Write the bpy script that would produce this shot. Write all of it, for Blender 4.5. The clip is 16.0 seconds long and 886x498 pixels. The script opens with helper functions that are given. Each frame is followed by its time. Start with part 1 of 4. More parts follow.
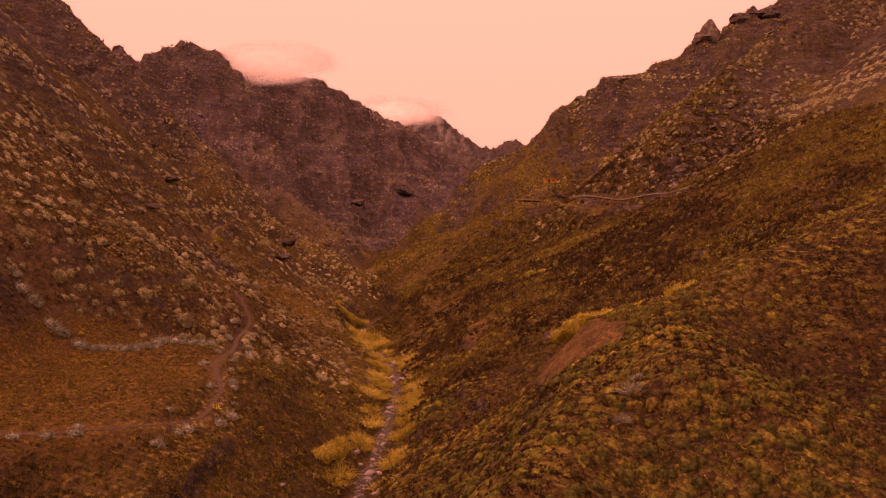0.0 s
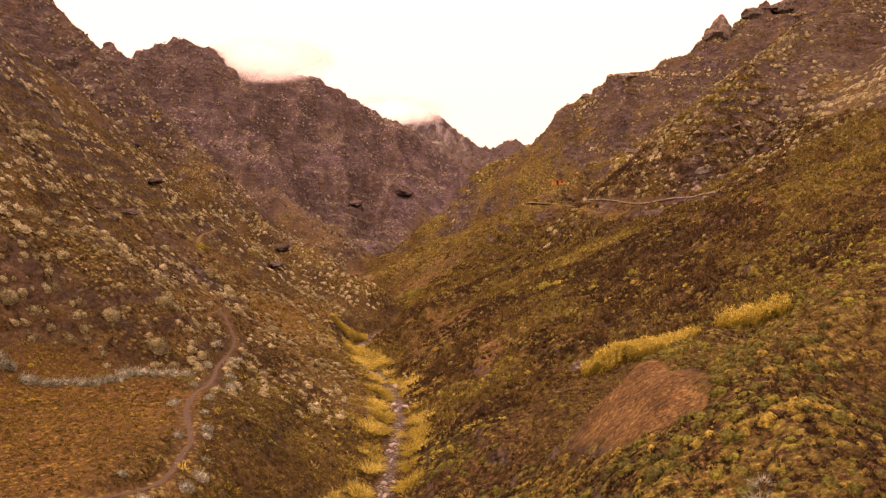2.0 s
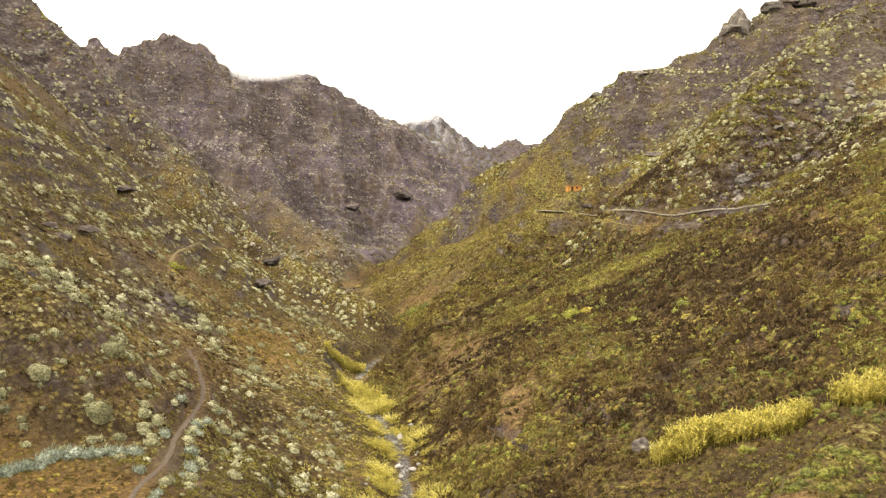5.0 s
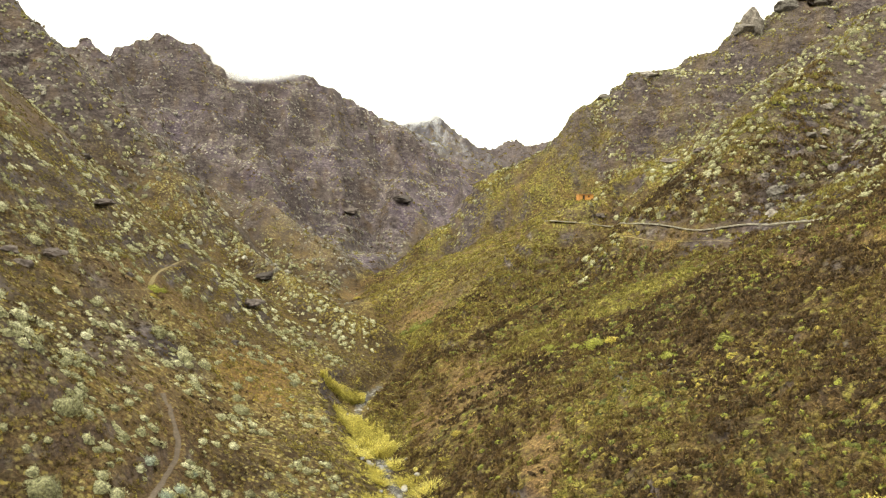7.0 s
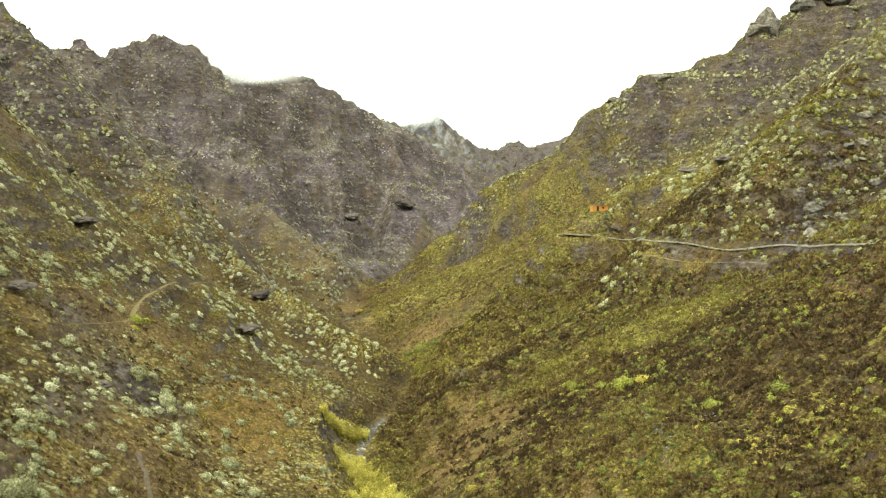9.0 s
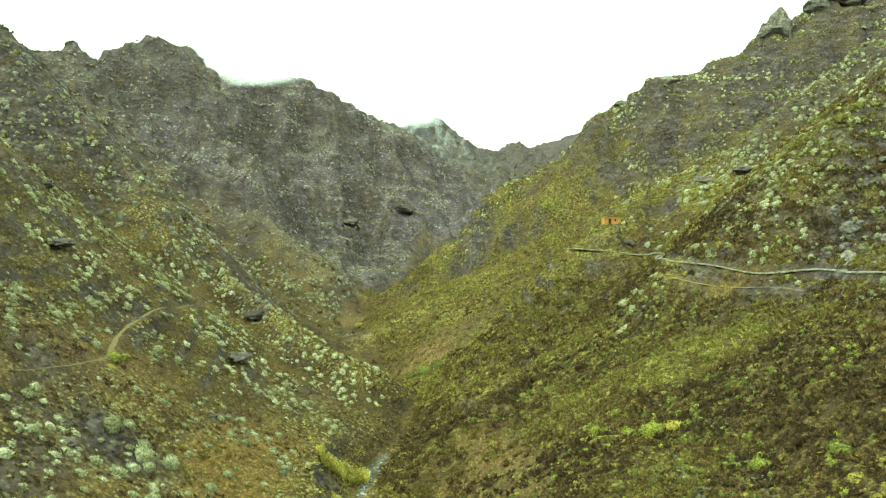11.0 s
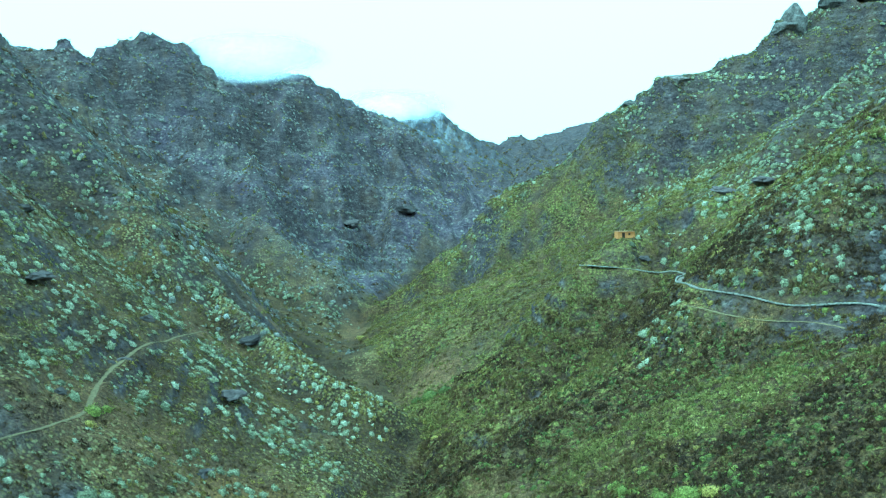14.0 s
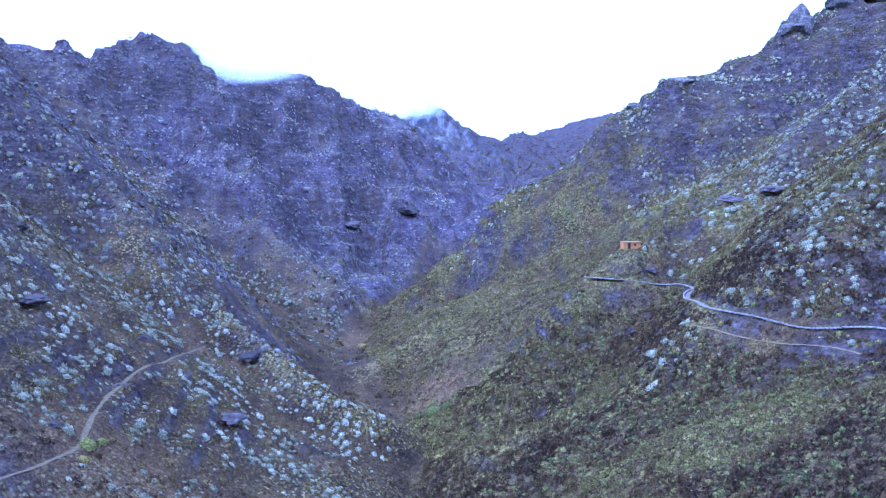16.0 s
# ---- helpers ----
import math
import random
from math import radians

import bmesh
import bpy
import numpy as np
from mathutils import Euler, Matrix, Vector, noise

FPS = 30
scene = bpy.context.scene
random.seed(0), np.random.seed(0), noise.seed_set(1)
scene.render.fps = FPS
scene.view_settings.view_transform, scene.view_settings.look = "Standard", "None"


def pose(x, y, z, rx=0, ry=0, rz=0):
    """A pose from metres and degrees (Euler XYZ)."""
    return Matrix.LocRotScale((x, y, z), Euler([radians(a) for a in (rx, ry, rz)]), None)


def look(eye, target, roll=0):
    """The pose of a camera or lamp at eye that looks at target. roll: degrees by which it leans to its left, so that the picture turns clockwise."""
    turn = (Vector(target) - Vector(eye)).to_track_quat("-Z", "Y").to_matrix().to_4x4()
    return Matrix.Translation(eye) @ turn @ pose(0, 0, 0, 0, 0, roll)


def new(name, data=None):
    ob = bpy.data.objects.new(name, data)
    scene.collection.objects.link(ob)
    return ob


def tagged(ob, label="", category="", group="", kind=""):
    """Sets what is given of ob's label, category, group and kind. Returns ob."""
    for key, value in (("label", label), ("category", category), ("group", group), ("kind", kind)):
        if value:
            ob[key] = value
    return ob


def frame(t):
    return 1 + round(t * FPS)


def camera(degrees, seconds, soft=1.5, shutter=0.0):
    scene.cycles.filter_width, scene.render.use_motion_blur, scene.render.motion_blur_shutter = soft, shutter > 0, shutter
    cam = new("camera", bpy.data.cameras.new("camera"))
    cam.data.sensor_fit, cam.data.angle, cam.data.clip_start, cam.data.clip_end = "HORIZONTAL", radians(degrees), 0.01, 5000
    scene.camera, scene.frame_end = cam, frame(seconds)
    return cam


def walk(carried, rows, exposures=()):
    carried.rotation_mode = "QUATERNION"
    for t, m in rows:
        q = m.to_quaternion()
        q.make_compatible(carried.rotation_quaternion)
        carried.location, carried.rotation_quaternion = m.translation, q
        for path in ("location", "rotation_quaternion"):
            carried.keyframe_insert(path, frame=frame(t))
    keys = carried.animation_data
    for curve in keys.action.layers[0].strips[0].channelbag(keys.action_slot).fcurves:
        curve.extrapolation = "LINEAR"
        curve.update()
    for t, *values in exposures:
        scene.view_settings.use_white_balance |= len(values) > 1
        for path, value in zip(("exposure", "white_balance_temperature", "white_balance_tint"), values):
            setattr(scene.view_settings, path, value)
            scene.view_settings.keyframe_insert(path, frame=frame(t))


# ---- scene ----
cam = camera(63.7, 16.0, soft=1.3)
METRES, EYE, TILT, LEAN, TURN = 120.0, 40.0, -2.0, 0.0, 0.0
ROWS = [
    (0.0, 0.0, 0.0, 0.0, 0.0, 0.0, -0.0),
    (0.5, -0.0047, 0.0379, 0.0053, -0.03, -0.01, -0.02),
    (1.0, -0.0099, 0.0786, 0.0111, -0.08, -0.03, -0.03),
    (1.5, -0.0146, 0.1161, 0.0166, -0.12, -0.04, -0.02),
    (2.0, -0.0192, 0.1571, 0.0233, -0.18, -0.03, -0.02),
    (2.5, -0.0237, 0.1947, 0.0303, -0.22, -0.05, -0.03),
    (3.0, -0.0283, 0.2349, 0.0375, -0.25, -0.08, -0.03),
    (3.5, -0.0329, 0.2719, 0.0446, -0.3, -0.09, -0.03),
    (4.0, -0.0373, 0.3114, 0.0524, -0.36, -0.09, -0.02),
    (6.5, -0.0582, 0.4939, 0.0991, -0.49, -0.12, 0.01),
    (7.0, -0.0625, 0.5299, 0.1109, -0.53, -0.11, 0.03),
    (7.5, -0.067, 0.5618, 0.122, -0.53, -0.1, 0.03),
    (8.0, -0.0714, 0.5953, 0.1343, -0.51, -0.11, 0.05),
    (8.5, -0.0757, 0.6255, 0.146, -0.5, -0.13, 0.07),
    (9.0, -0.0803, 0.6576, 0.1587, -0.49, -0.16, 0.09),
    (11.5, -0.0969, 0.7974, 0.2207, -0.58, -0.32, 0.23),
    (12.0, -0.0997, 0.8191, 0.234, -0.56, -0.43, 0.28),
    (12.5, -0.1016, 0.8366, 0.246, -0.54, -0.54, 0.33),
    (13.0, -0.1033, 0.8531, 0.2589, -0.54, -0.7, 0.4),
    (13.5, -0.1048, 0.8662, 0.2709, -0.52, -0.85, 0.45),
    (14.0, -0.1062, 0.8787, 0.2836, -0.52, -1.03, 0.51),
    (14.5, -0.1075, 0.8887, 0.2952, -0.48, -1.18, 0.54),
    (15.0, -0.1084, 0.8979, 0.3078, -0.45, -1.31, 0.59),
    (15.5, -0.1085, 0.9051, 0.3196, -0.42, -1.41, 0.62),
    (16.0, -0.1092, 0.912, 0.3322, -0.4, -1.49, 0.65),
]
GRADE = [                                                # seconds, stops, kelvin, tint
    (0.0, -1.38, 24500, 122), (0.5, -1.22, 22500, 119), (1.0, -0.98, 18500, 106), (1.5, -0.68, 15300, 90), (2.0, -0.34, 12700, 68),
    (2.5, 0.02, 9600, 40), (3.0, 0.28, 8200, 30), (3.5, 0.5, 7700, 24), (4.0, 0.5, 7600, 19), (6.5, 0.5, 7350, 5), (8.0, 0.5, 7300, -2),
    (9.0, 0.5, 7250, -10), (11.5, 0.46, 6350, -58), (12.0, 0.42, 5400, -80), (12.5, 0.42, 4800, -84), (13.0, 0.4, 4480, -84), (13.5, 0.36, 4100, -70),
    (14.0, 0.33, 3620, -42), (14.5, 0.29, 3420, -27), (15.0, 0.27, 3430, -11), (15.5, 0.26, 3440, 8), (16.0, 0.26, 3680, 36),
]
walk(cam, [(t, pose(0, 0, EYE, TILT, LEAN, TURN) @ pose(METRES * x, METRES * y, METRES * z, 90 + pitch, roll, yaw)) for t, x, y, z, yaw, pitch, roll in ROWS], GRADE)
# ---------------------------------------------------------------- sky, sun
world = bpy.data.worlds.new("overcast_sky")
scene.world = world
world.use_nodes = True
nt = world.node_tree
sky = nt.nodes.new("ShaderNodeTexSky")
sky.sky_type, sky.sun_disc = "NISHITA", False
sky.sun_elevation, sky.sun_rotation = radians(42), radians(250)
sky.air_density, sky.dust_density = 1.0, 2.0
dim = nt.nodes.new("ShaderNodeMix")
dim.data_type, dim.blend_type = "RGBA", "MULTIPLY"
dim.inputs[0].default_value = 1.0
nt.links.new(sky.outputs[0], dim.inputs[6])
dim.inputs[7].default_value = (0.1, 0.1, 0.1, 1)
veil = nt.nodes.new("ShaderNodeMix")
veil.data_type = "RGBA"
veil.inputs[0].default_value = 0.86                      # the cloud cover
nt.links.new(dim.outputs[2], veil.inputs[6])
# an overcast sky is darker towards the horizon than overhead
place = nt.nodes.new("ShaderNodeTexCoord")
apart = nt.nodes.new("ShaderNodeSeparateXYZ")
nt.links.new(place.outputs["Generated"], apart.inputs[0])
gradient = nt.nodes.new("ShaderNodeValToRGB")
gradient.color_ramp.elements[0].color = (1.85, 1.85, 1.82, 1)
gradient.color_ramp.elements[1].color = (2.8, 2.82, 2.76, 1)
nt.links.new(apart.outputs["Z"], gradient.inputs[0])
nt.links.new(gradient.outputs[0], veil.inputs[7])
nt.links.new(veil.outputs[2], nt.nodes["Background"].inputs[0])
nt.nodes["Background"].inputs[1].default_value = 1.0

sun = new("sun", bpy.data.lights.new("sun", "SUN"))
sun.data.energy, sun.data.angle, sun.data.color = 2.3, radians(14), (1.0, 0.96, 0.9)
sun.matrix_world = look((-282, -63, 270), (0, 40, 0))


# ---------------------------------------------------------------- materials
def material(name):
    m = bpy.data.materials.new(name)
    m.use_nodes = True
    t = m.node_tree
    return m, t, t.nodes["Principled BSDF"]


def node(t, kind, **values):
    n = t.nodes.new(kind)
    for k, v in values.items():
        n.inputs[int(k[1:]) if k[0] == "i" and k[1:].isdigit() else k].default_value = v
    return n


def noise_of(t, size, detail=3.0, rough=0.55, stretch=(1, 1, 1)):
    """Noise by place in the world, in blotches of about that many metres."""
    g = t.nodes.new("ShaderNodeNewGeometry")
    mp = t.nodes.new("ShaderNodeMapping")
    mp.inputs["Scale"].default_value = stretch
    t.links.new(g.outputs["Position"], mp.inputs[0])
    n = t.nodes.new("ShaderNodeTexNoise")
    n.inputs["Scale"].default_value, n.inputs["Detail"].default_value, n.inputs["Roughness"].default_value = 1.0 / size, detail, rough
    t.links.new(mp.outputs[0], n.inputs["Vector"])
    return n.outputs[0]


def ramp(t, fac, stops):
    r = t.nodes.new("ShaderNodeValToRGB")
    while len(r.color_ramp.elements) < len(stops):
        r.color_ramp.elements.new(0.5)
    for e, (p, c) in zip(r.color_ramp.elements, stops):
        e.position, e.color = p, (*c, 1)
    t.links.new(fac, r.inputs[0])
    return r.outputs[0]


def mix(t, fac, a, b, blend="MIX"):
    n = t.nodes.new("ShaderNodeMix")
    n.data_type, n.blend_type = "RGBA", blend
    for k, v in ((0, fac), (6, a), (7, b)):
        if isinstance(v, (int, float)):
            n.inputs[k].default_value = v
        elif isinstance(v, tuple):
            n.inputs[k].default_value = (*v, 1)
        else:
            t.links.new(v, n.inputs[k])
    return n.outputs[2]


def attr(t, name):
    a = t.nodes.new("ShaderNodeAttribute")
    a.attribute_name = name
    return a.outputs["Fac"]


def maths(t, op, a, b=0.0, clamp=False):
    n = t.nodes.new("ShaderNodeMath")
    n.operation, n.use_clamp = op, clamp
    for k, v in ((0, a), (1, b)):
        if isinstance(v, (int, float)):
            n.inputs[k].default_value = v
        else:
            t.links.new(v, n.inputs[k])
    return n.outputs[0]


def bump(t, bsdf, height, strength, distance):
    b = t.nodes.new("ShaderNodeBump")
    b.inputs["Strength"].default_value, b.inputs["Distance"].default_value = strength, distance
    t.links.new(height, b.inputs["Height"])
    t.links.new(b.outputs[0], bsdf.inputs["Normal"])


def matte(bsdf, rough=0.9, spec=0.15):
    bsdf.inputs["Roughness"].default_value, bsdf.inputs["Specular IOR Level"].default_value = rough, spec


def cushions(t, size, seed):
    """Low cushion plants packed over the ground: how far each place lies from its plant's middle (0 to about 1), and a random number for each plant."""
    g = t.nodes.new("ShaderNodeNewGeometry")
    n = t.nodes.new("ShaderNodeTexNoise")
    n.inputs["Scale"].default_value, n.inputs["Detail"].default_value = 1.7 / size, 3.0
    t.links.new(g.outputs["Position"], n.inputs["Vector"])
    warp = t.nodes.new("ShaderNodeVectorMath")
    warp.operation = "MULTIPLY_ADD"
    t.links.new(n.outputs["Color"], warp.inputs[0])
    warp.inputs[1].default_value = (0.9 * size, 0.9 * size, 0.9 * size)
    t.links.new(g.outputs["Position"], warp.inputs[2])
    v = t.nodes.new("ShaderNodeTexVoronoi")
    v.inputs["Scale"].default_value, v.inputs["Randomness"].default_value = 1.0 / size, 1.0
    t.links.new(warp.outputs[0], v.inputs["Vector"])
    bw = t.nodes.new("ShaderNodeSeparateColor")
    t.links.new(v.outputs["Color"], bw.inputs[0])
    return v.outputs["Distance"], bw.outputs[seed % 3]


def ground_material():
    m, t, b = material("hillside_earth")
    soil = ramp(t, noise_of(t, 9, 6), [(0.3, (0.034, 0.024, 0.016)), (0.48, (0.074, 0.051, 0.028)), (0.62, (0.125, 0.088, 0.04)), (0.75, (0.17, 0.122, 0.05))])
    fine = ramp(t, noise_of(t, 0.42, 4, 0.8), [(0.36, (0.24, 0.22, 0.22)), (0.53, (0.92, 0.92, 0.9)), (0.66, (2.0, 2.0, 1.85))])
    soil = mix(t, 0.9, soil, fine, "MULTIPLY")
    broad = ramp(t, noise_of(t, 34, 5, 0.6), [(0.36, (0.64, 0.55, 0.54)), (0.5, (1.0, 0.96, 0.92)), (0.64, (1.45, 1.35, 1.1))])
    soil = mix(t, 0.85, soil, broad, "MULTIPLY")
    # cushion plants in three sizes: on the open right flank, on the stony left flank, on the mountain
    d1, r1 = cushions(t, 1.15, 0)
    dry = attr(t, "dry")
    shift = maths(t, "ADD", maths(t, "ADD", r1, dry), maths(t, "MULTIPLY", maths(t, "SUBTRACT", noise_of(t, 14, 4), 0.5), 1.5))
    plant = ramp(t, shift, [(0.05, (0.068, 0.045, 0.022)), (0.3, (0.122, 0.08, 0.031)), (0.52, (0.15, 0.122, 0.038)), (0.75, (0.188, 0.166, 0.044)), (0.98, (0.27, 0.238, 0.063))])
    fresh = ramp(t, noise_of(t, 21, 6, 0.65), [(0.5, (0, 0, 0)), (0.62, (0.75, 0.75, 0.75))])
    plant = mix(t, fresh, plant, ramp(t, r1, [(0.1, (0.07, 0.085, 0.024)), (0.6, (0.13, 0.145, 0.034)), (0.95, (0.22, 0.22, 0.05))]))
    russet = ramp(t, noise_of(t, 13, 5, 0.65, (1.0, 1.3, 1.0)), [(0.54, (0, 0, 0)), (0.66, (0.7, 0.7, 0.7))])
    plant = mix(t, russet, plant, ramp(t, r1, [(0.1, (0.075, 0.04, 0.022)), (0.6, (0.13, 0.075, 0.032)), (0.95, (0.2, 0.115, 0.04))]))
    d2, r2 = cushions(t, 0.75, 1)
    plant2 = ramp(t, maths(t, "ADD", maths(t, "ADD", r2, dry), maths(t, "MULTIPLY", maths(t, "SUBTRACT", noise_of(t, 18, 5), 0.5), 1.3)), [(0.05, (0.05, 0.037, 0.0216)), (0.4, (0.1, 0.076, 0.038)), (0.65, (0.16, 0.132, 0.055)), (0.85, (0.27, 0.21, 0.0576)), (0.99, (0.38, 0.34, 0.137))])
    d3, r3 = cushions(t, 2.4, 2)
    plant3 = ramp(t, r3, [(0.15, (0.066, 0.054, 0.062)), (0.55, (0.115, 0.098, 0.098)), (0.8, (0.17, 0.155, 0.13)), (0.95, (0.28, 0.262, 0.205))])
    # soil colour fills the gaps, doubling as the dark shade between cushions
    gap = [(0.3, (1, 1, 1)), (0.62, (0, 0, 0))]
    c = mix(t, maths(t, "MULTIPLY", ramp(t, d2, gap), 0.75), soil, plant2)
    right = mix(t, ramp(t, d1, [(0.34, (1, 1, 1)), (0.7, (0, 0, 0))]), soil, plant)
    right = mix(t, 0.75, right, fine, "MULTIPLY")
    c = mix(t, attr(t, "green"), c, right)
    rock = ramp(t, noise_of(t, 4, 9, 0.72, (0.6, 0.6, 1.5)), [(0.32, (0.036, 0.027, 0.029)), (0.49, (0.08, 0.062, 0.06)), (0.6, (0.135, 0.112, 0.104)), (0.72, (0.26, 0.235, 0.205))])
    crack = ramp(t, noise_of(t, 1.3, 6, 0.75), [(0.38, (0.35, 0.35, 0.36)), (0.55, (1, 1, 1)), (0.68, (1.5, 1.5, 1.45))])
    rock = mix(t, 1.0, rock, crack, "MULTIPLY")
    # aerial haze put into the bluish colours of far rock and mountain heath
    hazed_slate = ramp(t, noise_of(t, 16, 8, 0.7, (1, 0.4, 0.3)), [(0.36, (0.04, 0.04, 0.052)), (0.5, (0.085, 0.085, 0.105)), (0.57, (0.26, 0.265, 0.29)), (0.68, (0.45, 0.455, 0.47))])
    hazed_heath = mix(t, ramp(t, d3, gap), ramp(t, noise_of(t, 10, 8, 0.7), [(0.34, (0.046, 0.035, 0.044)), (0.5, (0.1, 0.08, 0.094)), (0.66, (0.17, 0.143, 0.15))]), plant3)
    hazed_heath = mix(t, 0.8, hazed_heath, ramp(t, noise_of(t, 1.5, 5, 0.8), [(0.36, (0.3, 0.28, 0.3)), (0.53, (0.95, 0.94, 0.95)), (0.66, (2.0, 1.95, 1.8))]), "MULTIPLY")
    hazed_heath = mix(t, 0.9, hazed_heath, ramp(t, noise_of(t, 48, 6, 0.65), [(0.36, (0.62, 0.56, 0.66)), (0.5, (1, 0.98, 1)), (0.64, (1.35, 1.36, 1.1))]), "MULTIPLY")
    c = mix(t, attr(t, "hazed_heath"), c, hazed_heath)
    c = mix(t, attr(t, "rock"), c, rock)
    c = mix(t, attr(t, "hazed_slate"), c, hazed_slate)
    red = ramp(t, noise_of(t, 2.6, 9, 0.75), [(0.3, (0.07, 0.046, 0.03)), (0.46, (0.155, 0.096, 0.045)), (0.58, (0.235, 0.15, 0.066)), (0.72, (0.31, 0.215, 0.105))])
    red = mix(t, 0.9, red, fine, "MULTIPLY")
    d4, r4 = cushions(t, 0.55, 1)
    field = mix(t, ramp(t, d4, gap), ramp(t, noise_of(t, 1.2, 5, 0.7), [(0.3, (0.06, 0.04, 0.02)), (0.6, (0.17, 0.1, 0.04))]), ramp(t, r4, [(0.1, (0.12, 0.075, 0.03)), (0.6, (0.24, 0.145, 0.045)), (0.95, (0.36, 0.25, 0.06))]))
    d5, r5 = cushions(t, 0.42, 2)
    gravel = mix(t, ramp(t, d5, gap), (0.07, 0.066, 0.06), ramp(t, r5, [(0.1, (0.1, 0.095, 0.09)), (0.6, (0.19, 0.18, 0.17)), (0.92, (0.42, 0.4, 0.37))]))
    c = mix(t, attr(t, "red"), c, red)
    c = mix(t, attr(t, "field"), c, field)
    c = mix(t, attr(t, "gravel"), c, gravel)
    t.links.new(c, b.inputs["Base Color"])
    matte(b, 0.95, 0.1)
    lumps = maths(t, "SUBTRACT", maths(t, "MULTIPLY", noise_of(t, 7, 7, 0.68), 2.2), maths(t, "MULTIPLY", d1, 0.55))
    bump(t, b, maths(t, "ADD", lumps, maths(t, "MULTIPLY", noise_of(t, 1.1, 7, 0.72), 0.7)), 1.0, 1.0)
    return m


def leaf_material(name, stops, through_light=0.25):
    """Foliage whose tone goes from plant to plant (the attribute tone) and a little from leaf to leaf."""
    m, t, b = material(name)
    g = t.nodes.new("ShaderNodeNewGeometry")
    c = ramp(t, maths(t, "ADD", attr(t, "tone"), maths(t, "MULTIPLY", maths(t, "SUBTRACT", g.outputs["Random Per Island"], 0.5), 0.3), True), stops)
    # fine noise: colour darker where the bump is low, lighter where high
    leaf_mottle = noise_of(t, 0.3, 5, 0.75)
    c = mix(t, 0.9, c, ramp(t, leaf_mottle, [(0.36, (0.22, 0.2, 0.2)), (0.5, (0.88, 0.88, 0.87)), (0.64, (2.0, 2.0, 1.9))]), "MULTIPLY")
    bump(t, b, leaf_mottle, 1.0, 0.25)
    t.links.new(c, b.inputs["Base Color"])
    matte(b, 0.75, 0.2)
    tr = t.nodes.new("ShaderNodeBsdfTranslucent")
    t.links.new(c, tr.inputs[0])
    mx = t.nodes.new("ShaderNodeMixShader")
    mx.inputs[0].default_value = through_light
    t.links.new(b.outputs[0], mx.inputs[1])
    t.links.new(tr.outputs[0], mx.inputs[2])
    t.links.new(mx.outputs[0], t.nodes["Material Output"].inputs[0])
    return m


def stone_material(name, stops, size=1.0):
    m, t, b = material(name)
    o = t.nodes.new("ShaderNodeObjectInfo")
    c = ramp(t, noise_of(t, size, 8, 0.7), stops)
    shade = ramp(t, o.outputs["Random"], [(0.0, (0.6, 0.6, 0.6)), (1.0, (1.25, 1.22, 1.2))])
    t.links.new(mix(t, 1.0, c, shade, "MULTIPLY"), b.inputs["Base Color"])
    matte(b, 0.92, 0.15)
    bump(t, b, noise_of(t, size * 0.4, 8, 0.7), 0.8, size * 0.2)
    return m


EARTH = ground_material()
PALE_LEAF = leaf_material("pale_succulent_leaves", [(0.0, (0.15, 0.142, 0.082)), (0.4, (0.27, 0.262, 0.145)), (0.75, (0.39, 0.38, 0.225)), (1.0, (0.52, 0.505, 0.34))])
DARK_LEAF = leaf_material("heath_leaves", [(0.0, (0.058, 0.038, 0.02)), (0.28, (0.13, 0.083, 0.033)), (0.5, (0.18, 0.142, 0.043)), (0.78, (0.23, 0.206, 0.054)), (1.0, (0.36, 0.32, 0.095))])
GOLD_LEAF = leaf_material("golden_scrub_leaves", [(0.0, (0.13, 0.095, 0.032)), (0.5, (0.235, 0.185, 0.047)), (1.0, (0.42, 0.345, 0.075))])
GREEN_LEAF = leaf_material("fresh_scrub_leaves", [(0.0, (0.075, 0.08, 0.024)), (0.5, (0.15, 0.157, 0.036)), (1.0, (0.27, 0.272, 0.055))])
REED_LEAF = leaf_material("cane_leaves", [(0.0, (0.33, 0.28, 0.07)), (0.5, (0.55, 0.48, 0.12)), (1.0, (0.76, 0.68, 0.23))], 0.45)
# greyer pale leaf for the mountain, its haze mixed into the colour
HAZED_LEAF = leaf_material("hazed_pale_leaves", [(0.0, (0.17, 0.155, 0.125)), (0.4, (0.27, 0.25, 0.205)), (0.75, (0.38, 0.355, 0.3)), (1.0, (0.5, 0.475, 0.41))])
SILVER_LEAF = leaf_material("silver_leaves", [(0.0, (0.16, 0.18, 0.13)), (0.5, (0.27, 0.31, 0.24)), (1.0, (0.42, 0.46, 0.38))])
STONE = stone_material("stream_stone", [(0.3, (0.2, 0.19, 0.175)), (0.55, (0.36, 0.35, 0.33)), (0.75, (0.52, 0.51, 0.48))], 0.6)
CRAG = stone_material("crag_rock", [(0.34, (0.05, 0.042, 0.04)), (0.47, (0.13, 0.114, 0.1)), (0.6, (0.24, 0.22, 0.185)), (0.72, (0.38, 0.36, 0.3))], 1.1)
DARK_CRAG = stone_material("dark_crag_rock", [(0.3, (0.045, 0.036, 0.034)), (0.52, (0.095, 0.078, 0.07)), (0.75, (0.19, 0.165, 0.145))], 1.6)
PALE_TRACK = stone_material("pale_stony_path", [(0.3, (0.15, 0.125, 0.09)), (0.55, (0.25, 0.215, 0.16)), (0.75, (0.36, 0.32, 0.25))], 1.2)
OCHRE_TRACK = stone_material("ochre_trodden_earth", [(0.3, (0.14, 0.105, 0.05)), (0.55, (0.23, 0.18, 0.085)), (0.75, (0.33, 0.27, 0.14))], 0.6)
